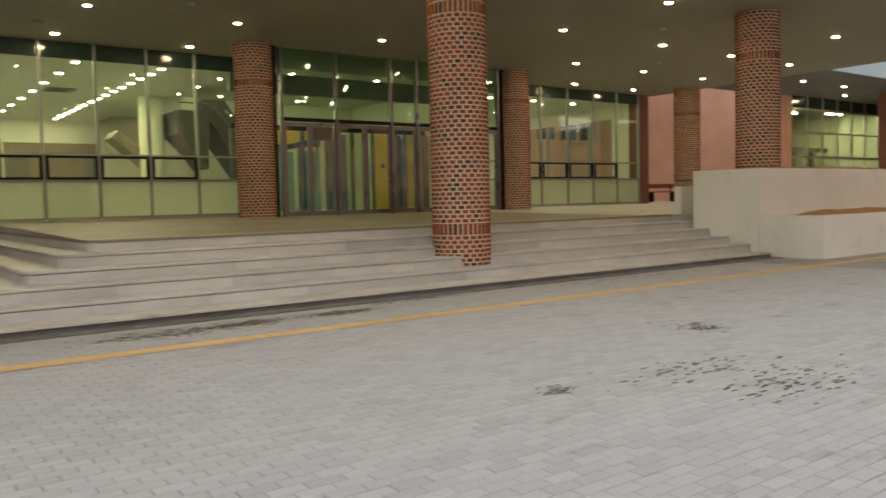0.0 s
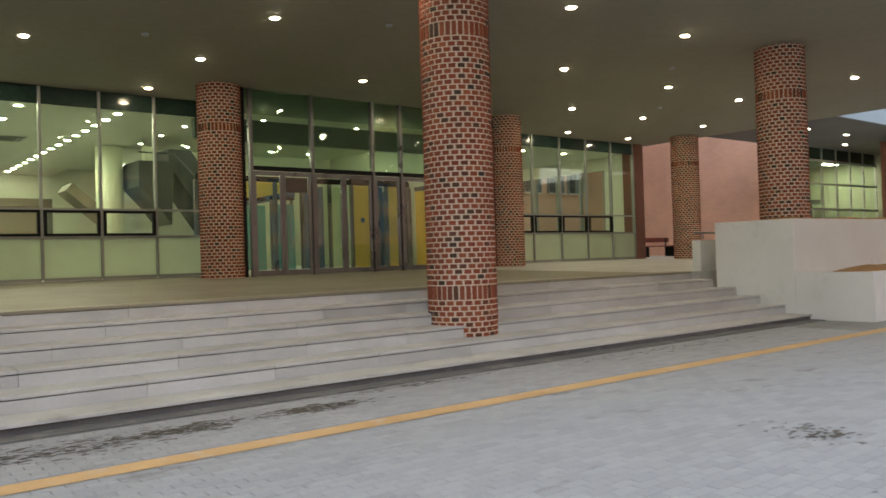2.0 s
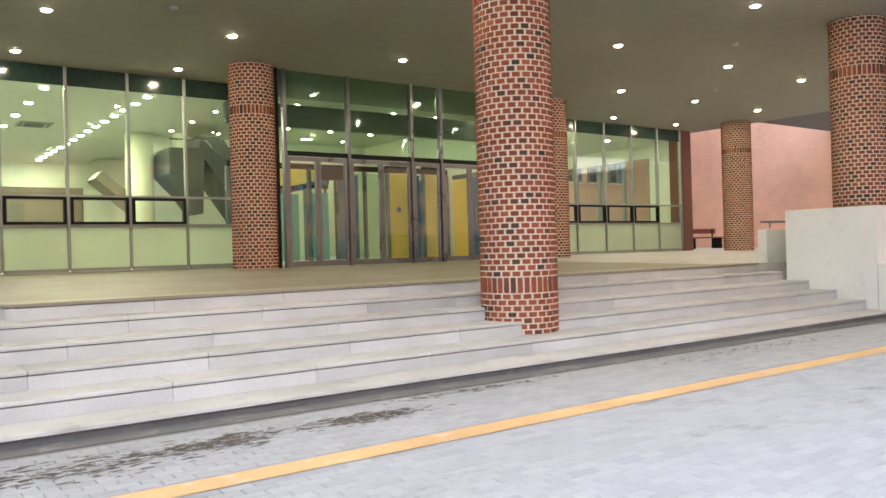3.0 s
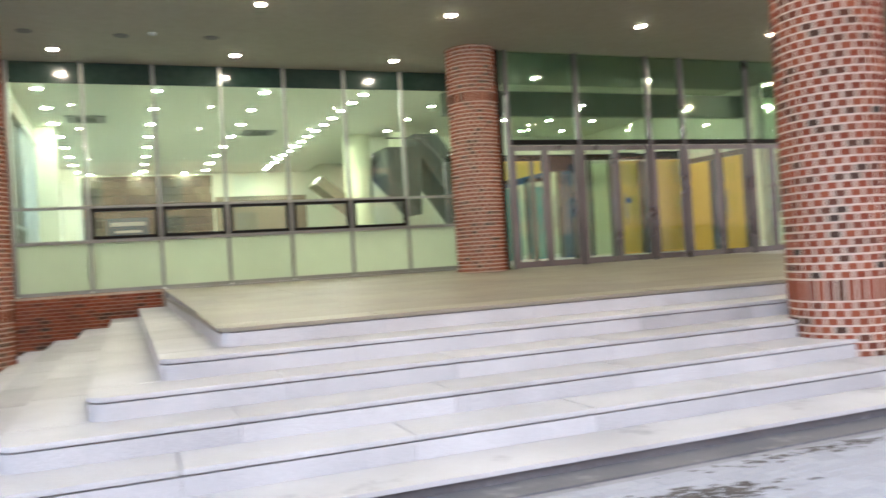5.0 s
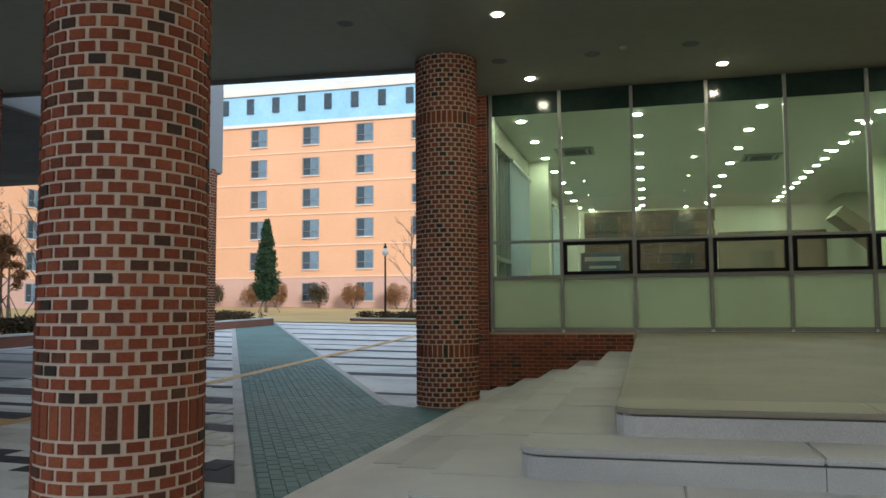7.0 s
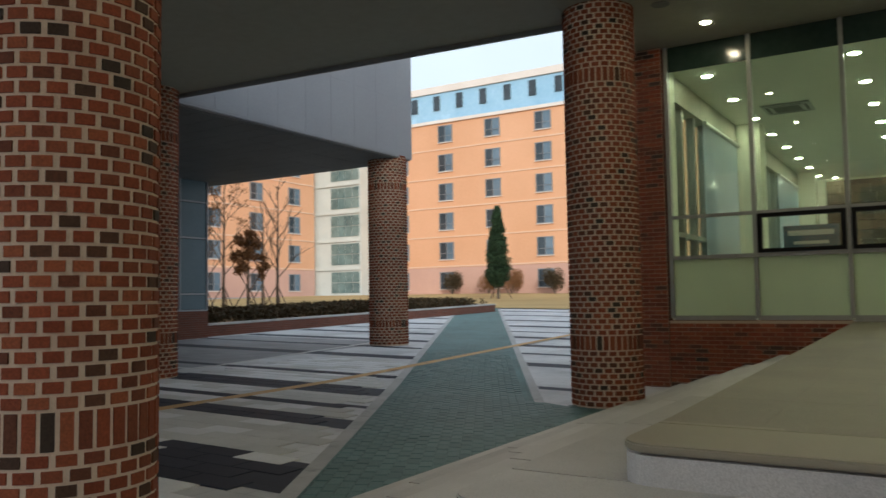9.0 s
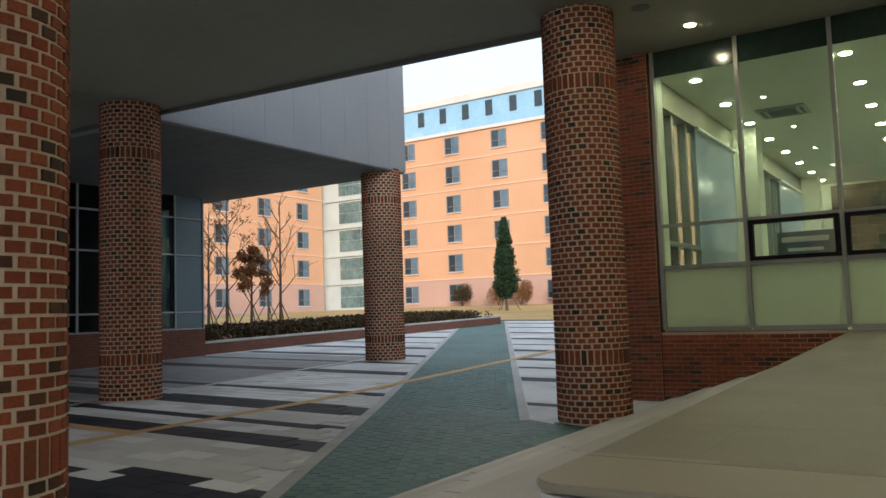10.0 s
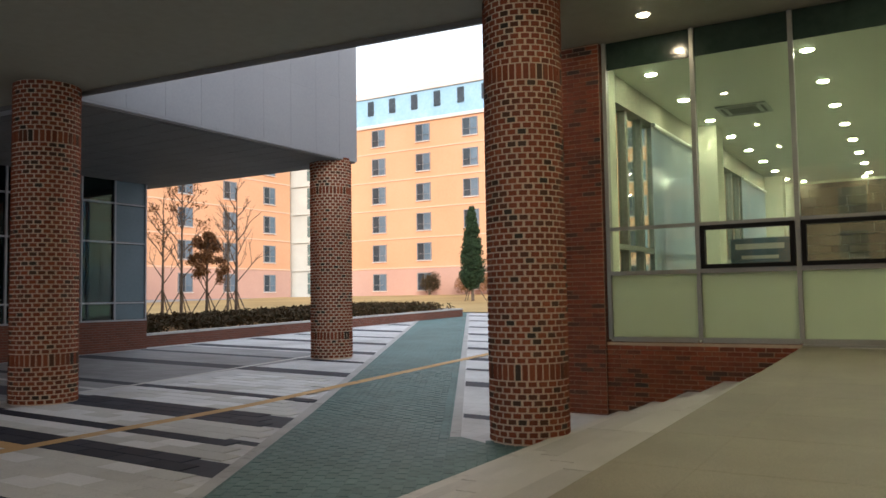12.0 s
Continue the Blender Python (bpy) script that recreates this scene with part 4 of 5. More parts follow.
# ---- courtyard paving ----
PATH_DIR = Vector((-17.5, 31.5)).normalized()
LEFT_A = Vector((-1.32, 16.14))      # a point of the green path's west edge
RIGHT_A = Vector((-0.83, 19.95))     # the inner corner of its east edge


def on_ground(g, pts, lift):
    n = len(g.v)
    g.v += [(x, y, grade(x, y) + lift) for x, y in pts]
    g.f.append(tuple(range(n, n + len(pts))))


def strip(p0, p1, half, lift, step=1.0):
    """A ribbon laid on the ground between two points."""
    g = Geo()
    p0, p1 = Vector(p0), Vector(p1)
    d = p1 - p0
    s = Vector((-d.y, d.x)).normalized() * half
    k = max(1, int(d.length / step))
    for i in range(k):
        a, b = p0 + d * i / k, p0 + d * (i + 1) / k
        on_ground(g, [tuple(a - s), tuple(b - s), tuple(b + s), tuple(a + s)][::-1], lift)
    return g


def green_path():
    g = Geo()
    left0, left1 = LEFT_A + PATH_DIR * -4.0, LEFT_A + PATH_DIR * 38.5
    right1 = RIGHT_A + PATH_DIR * 33.8
    k = 60
    for i in range(k):
        a, b = left0 + (left1 - left0) * i / k, left0 + (left1 - left0) * (i + 1) / k
        def east(p):
            if p.y > RIGHT_A.y:
                t = (p.y - RIGHT_A.y) / (right1.y - RIGHT_A.y)
                return RIGHT_A + (right1 - RIGHT_A) * min(t, 1.0)
            return Vector((0.45, p.y))
        on_ground(g, [tuple(a), tuple(east(a)), tuple(east(b)), tuple(b)], 0.010)
    ob = piece("pavement_green", g, M_GREENPAVE_FLAT, "dark green paver walkway across the courtyard", "walkway")
    part("border_strip", strip(tuple(left0), tuple(left1), 0.08, 0.016), M_BORDER, ob, "grey granite border")
    part("border_strip", strip(tuple(RIGHT_A), tuple(right1), 0.07, 0.016), M_BORDER, ob, "grey granite border")
    return ob


def brick_floor(name, c1, c2, mortar, w, h, rot=0.0, msize=0.006):
    """Small paving seen flat: courses of pavers with dark joints, worn in patches."""
    m, n, l, b = shader(name)
    g = n.new("ShaderNodeNewGeometry")
    mp = n.new("ShaderNodeMapping")
    mp.inputs["Rotation"].default_value = (0, 0, rot)
    l.new(g.outputs["Position"], mp.inputs["Vector"])
    t = n.new("ShaderNodeTexBrick")
    t.inputs["Scale"].default_value = 1.0
    for k, v in (("Brick Width", w), ("Row Height", h), ("Mortar Size", msize), ("Bias", 0.0)):
        t.inputs[k].default_value = v
    t.inputs["Color1"].default_value, t.inputs["Color2"].default_value, t.inputs["Mortar"].default_value = (*c1, 1), (*c2, 1), (*mortar, 1)
    l.new(mp.outputs["Vector"], t.inputs["Vector"])
    f = noise_tex(n, l, coords(n, l), 0.6, 6, 0.65)
    wash = ramp(n, l, f, [(0.32, (0.72, 0.72, 0.72)), (0.6, (1.05, 1.05, 1.05))])
    l.new(mix_col(n, l, 1.0, t.outputs["Color"], wash, "MULTIPLY"), b.inputs["Base Color"])
    b.inputs["Roughness"].default_value = 0.75
    bump(n, l, t.outputs["Fac"], b, -0.5, 0.006)
    return m


M_GREENPAVE_FLAT = brick_floor("green_paver_field", (0.12, 0.215, 0.21), (0.1, 0.185, 0.185), (0.045, 0.075, 0.075), 0.23, 0.115, -PATH_DIR.angle_signed(Vector((0, 1))))
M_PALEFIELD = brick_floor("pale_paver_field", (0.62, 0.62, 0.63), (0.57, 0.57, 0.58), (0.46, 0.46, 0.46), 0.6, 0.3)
# the pale field at half its brightness: shade under the wing is in the colour
M_SHADEFIELD = brick_floor("shaded_paver_field", (0.3, 0.3, 0.31), (0.26, 0.26, 0.27), (0.2, 0.2, 0.2), 0.6, 0.3)
M_DARKFIELD = brick_floor("slate_paver_field", (0.022, 0.025, 0.041), (0.032, 0.037, 0.055), (0.02, 0.02, 0.025), 0.6, 0.3)
green_path()

# pale courtyard paving crossed by slate bands
g = Geo()
for j in range(50):
    for i in range(30):
        x0, x1, y0, y1 = -18.0 + i * 0.66, -18.0 + (i + 1) * 0.66, 5.0 + j, 6.0 + j
        on_ground(g, [(x0, y0), (x1, y0), (x1, y1), (x0, y1)], 0.003)
piece("pavement_west", strip((-12.1, 18.6), (-12.1, 28.0), 3.1, 0.0055), M_SHADEFIELD, "stone paving under the west wing, darkened for its shade", "paving")
piece("pavement_joint_strip", strip((-8.1, 14.0), (-9.6, 28.5), 0.07, 0.0085), M_GRANITE, "pale granite strip between the wing columns", "paving")
piece("pavement_courtyard", g, M_PALEFIELD, "pale grey stone paved courtyard", "paving")
BANDS = [(12.4, 12.9), (14.25, 15.2), (16.8, 17.35), (18.2, 18.4), (19.3, 20.05), (21.3, 21.6), (24.2, 24.8), (26.4, 26.7), (28.2, 28.8), (30.7, 31.3), (33.0, 33.3), (35.4, 36.1), (38.8, 39.4), (42.6, 43.2), (46.4, 47.0)]
for y0, y1 in BANDS:
    for x0, x1 in ((-15.2, None), (None, 1.5)):
        t0, t1 = (y0 - LEFT_A.y) / PATH_DIR.y, (y1 - LEFT_A.y) / PATH_DIR.y
        xl0, xl1 = LEFT_A.x + PATH_DIR.x * t0 - 0.1, LEFT_A.x + PATH_DIR.x * t1 - 0.1
        g = Geo()
        if x0 is not None:
            k = 16
            for i in range(k):
                a0, a1 = x0 + (xl0 - x0) * i / k, x0 + (xl0 - x0) * (i + 1) / k
                b0, b1 = x0 + (xl1 - x0) * i / k, x0 + (xl1 - x0) * (i + 1) / k
                on_ground(g, [(a0, y0), (a1, y0), (b1, y1), (b0, y1)], 0.007)
        elif y0 > 20.4:
            r0, r1 = RIGHT_A.x + PATH_DIR.x * (y0 - RIGHT_A.y) / PATH_DIR.y + 0.1, RIGHT_A.x + PATH_DIR.x * (y1 - RIGHT_A.y) / PATH_DIR.y + 0.1
            on_ground(g, [(r0, y0), (0.0, y0), (0.0, y1), (r1, y1)], 0.007)
        if g.f:
            piece("pavement_band", g, M_DARKFIELD, "dark slate band across the pale paving", "paving band")

piece("yellow_line", strip((-4.75, 15.6), (-6.1, 41.0), 0.12, 0.021), M_YELLOW, "worn yellow painted line on the paving", "road marking", kind="")
piece("yellow_line", strip((-4.9, 16.65), (-15.2, 16.65), 0.12, 0.024), M_YELLOW, "worn yellow painted line on the paving", "road marking", kind="")
piece("yellow_line", strip((-3.0, 8.33), (60.0, 8.33), 0.125, 0.0135), M_YELLOW, "worn yellow painted line along the kerb", "road marking", kind="")

# ---- lawn, planting walls, shrubs and trees ----
M_LAWN = plain("dry_winter_lawn", (0.36, 0.24, 0.09), (0.52, 0.37, 0.16), 0.95, 0.15, 9, bumps=0.6)
M_HEDGE = pieces_mat("brown_hedge_leaf", [(0.0, (0.07, 0.045, 0.02)), (0.5, (0.1, 0.065, 0.03)), (1.0, (0.05, 0.045, 0.02))], 0.9, 0.3, 30)
M_NEEDLE = pieces_mat("conifer_needle", [(0.0, (0.025, 0.05, 0.02)), (0.5, (0.04, 0.075, 0.03)), (1.0, (0.02, 0.035, 0.018))], 0.8, 0.3, 30)
M_BARK = plain("grey_bark", (0.1, 0.07, 0.05), (0.17, 0.13, 0.1), 0.9, 3, 40, bumps=0.5)
M_TWIGS = pieces_mat("russet_twig_leaf", [(0.0, (0.28, 0.13, 0.05)), (0.5, (0.35, 0.17, 0.07)), (1.0, (0.2, 0.1, 0.05))], 0.9, 0.3, 30)
g = Geo()
for j in range(24):
    for i in range(60):
        x0, x1, y0, y1 = -50.0 + i, -49.0 + i, 49.5 + j * 1.5, 49.5 + (j + 1) * 1.5
        on_ground(g, [(x0, y0), (x1, y0), (x1, y1), (x0, y1)], 0.05)
for j in range(15):
    for i in range(24):
        x0, x1, y0, y1 = -57.0 + 1.5 * i, -55.5 + 1.5 * i, 27.0 + j * 1.5, 28.5 + j * 1.5
        on_ground(g, [(x0, y0), (x1, y0), (x1, y1), (x0, y1)], 0.05)
piece("ground_lawn", g, M_LAWN, "dry tan winter lawn before the dormitory", "lawn")


def leaf_cloud(geo, centre, radii, count, size, rng):
    """Small leaves strewn through a rounded volume, denser at its skin."""
    for _ in range(2 * count):
        d = Vector((rng.gauss(0, 1), rng.gauss(0, 1), rng.gauss(0, 1))).normalized() * (rng.random() ** 0.35)
        c = Vector(centre) + Vector((d.x * radii[0], d.y * radii[1], d.z * radii[2]))
        a, b = Vector((rng.gauss(0, 1), rng.gauss(0, 1), rng.gauss(0, 1))).normalized(), Vector((rng.gauss(0, 1), rng.gauss(0, 1), rng.gauss(0, 1)))
        b = a.cross(b).normalized()
        s = size * rng.uniform(0.6, 1.4)
        geo.quad(c - a * s - b * s * 0.4, c + a * s - b * s * 0.4, c + a * s + b * s * 0.4, c - a * s + b * s * 0.4)


def conifer(x, y, height, width, seed):
    rng = random.Random(seed)
    z = grade(x, y)
    t = thing("conifer_tree", "dark green narrow conifer staked on the lawn", "tree", at=(x, y, z))
    part("trunk", Geo().limb([(0, 0, -0.1), (0, 0, height * 0.5), (0, 0, height * 0.97)], [0.13, 0.08, 0.02], 8), M_BARK, t)
    g = Geo()
    for k in range(150):
        h = height * (0.16 + 0.84 * (k / 150))
        r = width * (1 - (h / height)) ** 0.75 * (0.75 + 0.4 * rng.random()) + 0.08
        r *= min(1.0, (h / height - 0.1) / 0.15)
        a = rng.uniform(0, 2 * math.pi)
        leaf_cloud(g, (math.cos(a) * r * 0.62, math.sin(a) * r * 0.62, h), (0.12 + r * 0.42, 0.12 + r * 0.42, 0.3), 60, 0.07, rng)
    tagged(part("crown", g, M_NEEDLE, t), kind="stuff")
    for i in range(3):
        a = i * 2.1 + 0.4
        part("stake", Geo().limb([(math.cos(a) * 1.1, math.sin(a) * 1.1, 0), (math.cos(a) * 0.08, math.sin(a) * 0.08, 1.7)], [0.03, 0.03], 5), M_BARK, t)
    return t


def bare_tree(x, y, height, seed, leaves=0, label="bare winter tree with thin upright limbs"):
    rng = random.Random(seed)
    t = thing("bare_tree", label, "tree", at=(x, y, grade(x, y)))
    g, lv = Geo(), Geo()
    g.limb([(0, 0, -0.1), (0.03, 0, height * 0.4), (0, 0.05, height)], [0.09, 0.06, 0.012], 7)

    def grow(p, d, length, r, depth):
        q = p + d * length
        g.limb([tuple(p), tuple(p + d * length * 0.5 + Vector((rng.uniform(-0.05, 0.05), rng.uniform(-0.05, 0.05), 0))), tuple(q)], [r, r * 0.75, r * 0.45], 5)
        if leaves and depth == 0:
            leaf_cloud(lv, tuple(q), (0.25, 0.25, 0.2), leaves, 0.05, rng)
        if depth:
            for _ in range(3):
                nd = (d + Vector((rng.uniform(-0.7, 0.7), rng.uniform(-0.7, 0.7), rng.uniform(-0.1, 0.5)))).normalized()
                grow(p + d * length * rng.uniform(0.45, 1.0), nd, length * rng.uniform(0.45, 0.7), r * 0.5, depth - 1)
    for k in range(11):
        h = height * (0.28 + 0.06 * k)
        a = k * 2.4 + rng.random()
        grow(Vector((0, 0, h)), Vector((math.cos(a) * 0.6, math.sin(a) * 0.6, 0.75)).normalized(), height * 0.2 * (1.25 - k / 16), 0.03, 2)
    part("trunk", g, M_BARK, t)
    if leaves:
        tagged(part("crown", lv, M_TWIGS, t, "sparse russet leaves"), kind="stuff")
    for i in range(3):
        a = i * 2.1
        part("stake", Geo().limb([(math.cos(a) * 0.9, math.sin(a) * 0.9, 0), (0, 0, 1.5)], [0.03, 0.03], 5), M_BARK, t)
    return t


conifer(-26.1, 66.0, 7.3, 1.3, 3)
bare_tree(-26.8, 38.0, 7.0, 5, 5, "thin young tree with sparse russet leaves")
bare_tree(-23.4, 38.3, 6.4, 6)
bare_tree(-25.7, 38.6, 3.9, 8, 24, "small bushy tree with russet leaves")
bare_tree(-28.4, 38.2, 6.0, 7)
bare_tree(-33.0, 47.0, 6.5, 9)
bare_tree(-11.6, 57.5, 6.6, 11)
bare_tree(-8.0, 58.5, 5.5, 12)


def shrub(x, y, r, h, seed, mat, label):
    rng = random.Random(seed)
    z = grade(x, y)
    t = thing("shrub", label, "shrub", "shrubs along the dormitory", (x, y, z))
    g, s = Geo(), Geo()
    for k in range(9):
        a = rng.uniform(0, 6.28)
        s.limb([(0, 0, -0.05), (math.cos(a) * r * 0.6, math.sin(a) * r * 0.6, h * 0.9)], [0.03, 0.01], 5)
        leaf_cloud(g, (math.cos(a) * r * 0.5, math.sin(a) * r * 0.5, h * rng.uniform(0.4, 0.7)), (r * 0.5, r * 0.5, h * 0.35), 170, 0.06, rng)
    part("stem", s, M_BARK, t)
    tagged(part("foliage", g, mat, t), kind="stuff")


for i, x in enumerate((-40.5, -36.0, -33.4, -28.6, -25.0, -20.5, -16.0, -12.0)):
    shrub(x, 82.5, 1.3, 2.6, 20 + i, M_TWIGS if i % 3 else M_HEDGE, "rounded russet winter shrub")


def hedge_bed(x0, y0, x1, y1, wall_h, name):
    """A brick-walled bed with a clipped brown hedge."""
    b = thing(name, "low brick walled bed with a clipped brown hedge", "planting bed")
    for q in ((x0, y0, x1, y0 + 0.2), (x0, y1 - 0.2, x1, y1), (x0, y0 + 0.2, x0 + 0.2, y1 - 0.2), (x1 - 0.2, y0 + 0.2, x1, y1 - 0.2)):
        part("bed_wall", Geo().prism([(q[0], q[1]), (q[2], q[1]), (q[2], q[3]), (q[0], q[3])], lambda x, y: grade(x, y) - 0.1, lambda x, y: grade(x, y) + wall_h), M_BRICKWALL, b)
        part("coping", Geo().prism([(q[0] - 0.02, q[1] - 0.02), (q[2] + 0.02, q[1] - 0.02), (q[2] + 0.02, q[3] + 0.02), (q[0] - 0.02, q[3] + 0.02)], lambda x, y: grade(x, y) + wall_h, lambda x, y: grade(x, y) + wall_h + 0.06), M_GRANITE, b)
    part("earth", Geo().prism([(x0 + 0.2, y0 + 0.2), (x1 - 0.2, y0 + 0.2), (x1 - 0.2, y1 - 0.2), (x0 + 0.2, y1 - 0.2)], lambda x, y: grade(x, y) - 0.1, lambda x, y: grade(x, y) + wall_h - 0.05), M_SOIL, b)
    rng = random.Random(31)
    g = Geo()
    n = int((x1 - x0) * (y1 - y0) * 7)
    for _ in range(n):
        x, y = rng.uniform(x0 + 0.35, x1 - 0.35), rng.uniform(y0 + 0.35, y1 - 0.35)
        leaf_cloud(g, (x, y, grade(x, y) + wall_h + 0.2), (0.35, 0.35, 0.22), 14, 0.06, rng)
    tagged(part("hedge", g, M_HEDGE, b, "clipped brown hedge"), kind="stuff")


hedge_bed(-21.0, 27.0, -15.6, 46.0, 0.35, "hedge_bed")
hedge_bed(-13.7, 52.0, -6.0, 54.4, 0.2, "hedge_bed")

# ---- dormitory beyond the lawn ----
M_ORANGE = plain("orange_render", (0.68, 0.36, 0.2), (0.76, 0.42, 0.25), 0.85, 0.15, 4, bumps=0.05)
M_PINKBASE = plain("pink_stone_base", (0.55, 0.33, 0.26), (0.62, 0.38, 0.3), 0.8, 0.3, 6, bumps=0.05)
M_PALEBAND = plain("pale_string_course", (0.72, 0.62, 0.55), (0.8, 0.72, 0.66), 0.8, 0.4, 9, bumps=0.03)
M_PEACH = plain("peach_string_course", (0.72, 0.48, 0.33), (0.8, 0.56, 0.4), 0.8, 0.4, 9, bumps=0.03)
M_BLUEGLASS = plain("pale_blue_cladding", (0.3, 0.5, 0.68), (0.42, 0.62, 0.78), 0.25, 0.35, 3, bumps=0.0)
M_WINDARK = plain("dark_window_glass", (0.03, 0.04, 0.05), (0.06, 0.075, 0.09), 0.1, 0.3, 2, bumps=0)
# sky reflected in the paler panes is painted in as blue grey
M_WINPALE = plain("painted_sky_blue", (0.1, 0.15, 0.2), (0.18, 0.24, 0.3), 0.08, 0.3, 2, bumps=0)
M_WINFRAME = plain("grey_window_frame", (0.22, 0.22, 0.23), (0.3, 0.3, 0.31), 0.5, 1, 20, bumps=0)

FLOOR_H, ROW6, DY = 3.28, 4.52, 85.0


def dorm_window():
    """A window facing -y at the origin: its head is at z = 0."""
    w = thing("window", "two light dormitory window, one pane dark, one painted sky pale", "window", "windows of the dormitory")
    part("window_frame", Geo().box(-0.92, -0.06, -1.92, -0.84, 0.1, 0.0).box(0.84, -0.06, -1.92, 0.92, 0.1, 0.0).box(-0.84, -0.06, -1.92, 0.84, 0.1, -1.84).box(-0.84, -0.06, -0.08, 0.84, 0.1, 0.0).box(-0.03, -0.06, -1.84, 0.03, 0.1, -0.08), M_WINFRAME, w)
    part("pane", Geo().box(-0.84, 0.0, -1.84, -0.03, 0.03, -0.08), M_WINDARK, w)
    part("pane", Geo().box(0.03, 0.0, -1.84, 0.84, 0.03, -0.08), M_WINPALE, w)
    part("window_sill", Geo().box(-0.97, -0.12, -2.0, 0.97, 0.02, -1.925), M_PALEBAND, w)
    part("rail", Geo().box(-0.87, -0.14, -1.25, 0.87, -0.11, -1.21), M_WINFRAME, w)
    return w


dorm = thing("dormitory", "orange rendered six storey dormitory with a blue glazed top floor", "building")
X0, X1 = -52.6, 12.0
part("wall", Geo().box(X0, DY, 1.8, X1, DY + 14, 21.35), M_ORANGE, dorm)
part("base_wall", Geo().box(X0 - 0.05, DY - 0.06, 1.8, X1, DY - 0.002, 5.0), M_PINKBASE, dorm, "pink stone ground floor")
part("top_storey", Geo().box(X0, DY + 0.25, 21.35, X1, DY + 14, 24.75), M_BLUEGLASS, dorm, "pale blue glazed top storey")
part("roof", Geo().box(X0 - 0.2, DY, 24.75, X1, DY + 14.2, 25.5), M_PALEBAND, dorm)
part("cornice", Geo().box(X0, DY - 0.25, 21.2, X1, DY - 0.003, 21.55), M_PALEBAND, dorm)
for k in range(5):
    part("string_course", Geo().box(X0, DY - 0.08, 5.05 + k * FLOOR_H, X1, DY - 0.003, 5.19 + k * FLOOR_H), M_PEACH, dorm)
first = dorm_window()
cols = [-36.6 + 5.97 * k for k in range(-2, 7)]
spots = [(x, DY - 0.07, ROW6 + FLOOR_H * r, 0) for r in range(6) for x in cols]
wing_cols = [78.0 - 5.97 * k for k in range(7)]
WINGX = -58.8
spots += [(WINGX + 0.07, y, ROW6 + 0.1 + FLOOR_H * r, 90) for r in range(6) for y in wing_cols]
first.matrix_basis = pose(spots[0][0], spots[0][1], spots[0][2], 0, 0, spots[0][3])
for s in spots[1:]:
    copy_thing(first, pose(s[0], s[1], s[2], 0, 0, s[3]))
for x in cols:
    for dx in (-1.2, 1.78):
        part("top_window", Geo().box(x + dx - 0.4, DY + 0.12, 22.75, x + dx + 0.4, DY + 0.3, 24.4), M_WINDARK, dorm)
dw = thing("dormitory_wing", "orange rendered side wing of the dormitory", "building")
part("wall", Geo().box(WINGX - 12, 40.0, 1.5, WINGX, 81.5, 24.0), M_ORANGE, dw)
part("base_wall", Geo().box(WINGX + 0.002, 40.0, 1.5, WINGX + 0.06, 81.5, 5.1), M_PINKBASE, dw, "pink stone ground floor")
for k in range(5):
    part("string_course", Geo().box(WINGX + 0.003, 40.0, 5.15 + k * FLOOR_H, WINGX + 0.08, 81.5, 5.29 + k * FLOOR_H), M_PEACH, dw)
part("roof", Geo().box(WINGX - 12, 40.0, 24.0, WINGX + 0.3, 81.5, 24.4), M_PALEBAND, dw)
M_TOWER = plain("grey_green_tower_render", (0.56, 0.57, 0.53), (0.66, 0.67, 0.62), 0.8, 0.4, 9, bumps=0.03)
M_TOWERGLASS = plain("pale_green_tower_glass", (0.09, 0.14, 0.14), (0.22, 0.29, 0.27), 0.1, 0.5, 2, bumps=0)
st = thing("stair_tower", "glazed stair tower in the dormitory's corner", "building")
part("tower_wall", Geo().box(WINGX - 3, 82.4, 1.6, -52.6, 84.9, 24.0), M_TOWER, st)
for k in range(6):
    for i in range(4):
        x = WINGX + 1.9 + i * 1.05
        for h in (0.0, 1.25):
            part("pane", Geo().box(x, 82.3, 2.4 + h + k * 3.28, x + 0.95, 82.38, 3.57 + h + k * 3.28), M_TOWERGLASS, st)
    part("floor_band", Geo().box(WINGX - 0.2, 82.15, 5.05 + k * 3.28, -52.6, 82.29, 5.35 + k * 3.28), M_TOWER, st)

# ---- block behind the walker, seen only in the panes, added to block the sun ----
south = thing("south_block", "orange rendered block added facing the porch to shade it", "building")
part("wall", Geo().box(-15.0, -42.0, 0.0, 75.0, -30.0, 27.0), M_ORANGE, south)
part("roof", Geo().box(-15.3, -42.3, 27.0, 75.3, -29.7, 27.4), M_PALEBAND, south)
for k in range(7):
    for i in range(14):
        copy_thing(first, pose(-12.0 + 6.0 * i, -29.93, 3.0 + 3.1 * k, 0, 0, 180))


# ---- small things ----
# smoke heads and speaker discs on the canopy
for x, y in ((6.2, 17.2), (13.6, 17.1), (2.9, 20.3), (9.6, 14.4), (17.0, 13.7), (21.0, 17.0), (-0.6, 17.0)):
    d = thing("smoke_detector", "small grey smoke detector on the canopy", "detector", "detectors of the canopy", (x, y, CEIL))
    part("base", Geo().lathe(0, 0, [(0.03, -0.05), (0.06, -0.035), (0.065, 0.0)], 16), M_METALPANEL, d)
for x, y in ((0.9, 20.5), (2.4, 20.55), (3.9, 20.45), (-0.9, 18.2), (-1.6, 20.0)):
    d = thing("ceiling_speaker", "flat round grey ceiling speaker", "speaker", "speakers of the canopy", (x, y, CEIL))
    part("grille", Geo().lathe(0, 0, [(0.12, -0.012), (0.13, 0.0)], 24), M_SOFFIT, d)

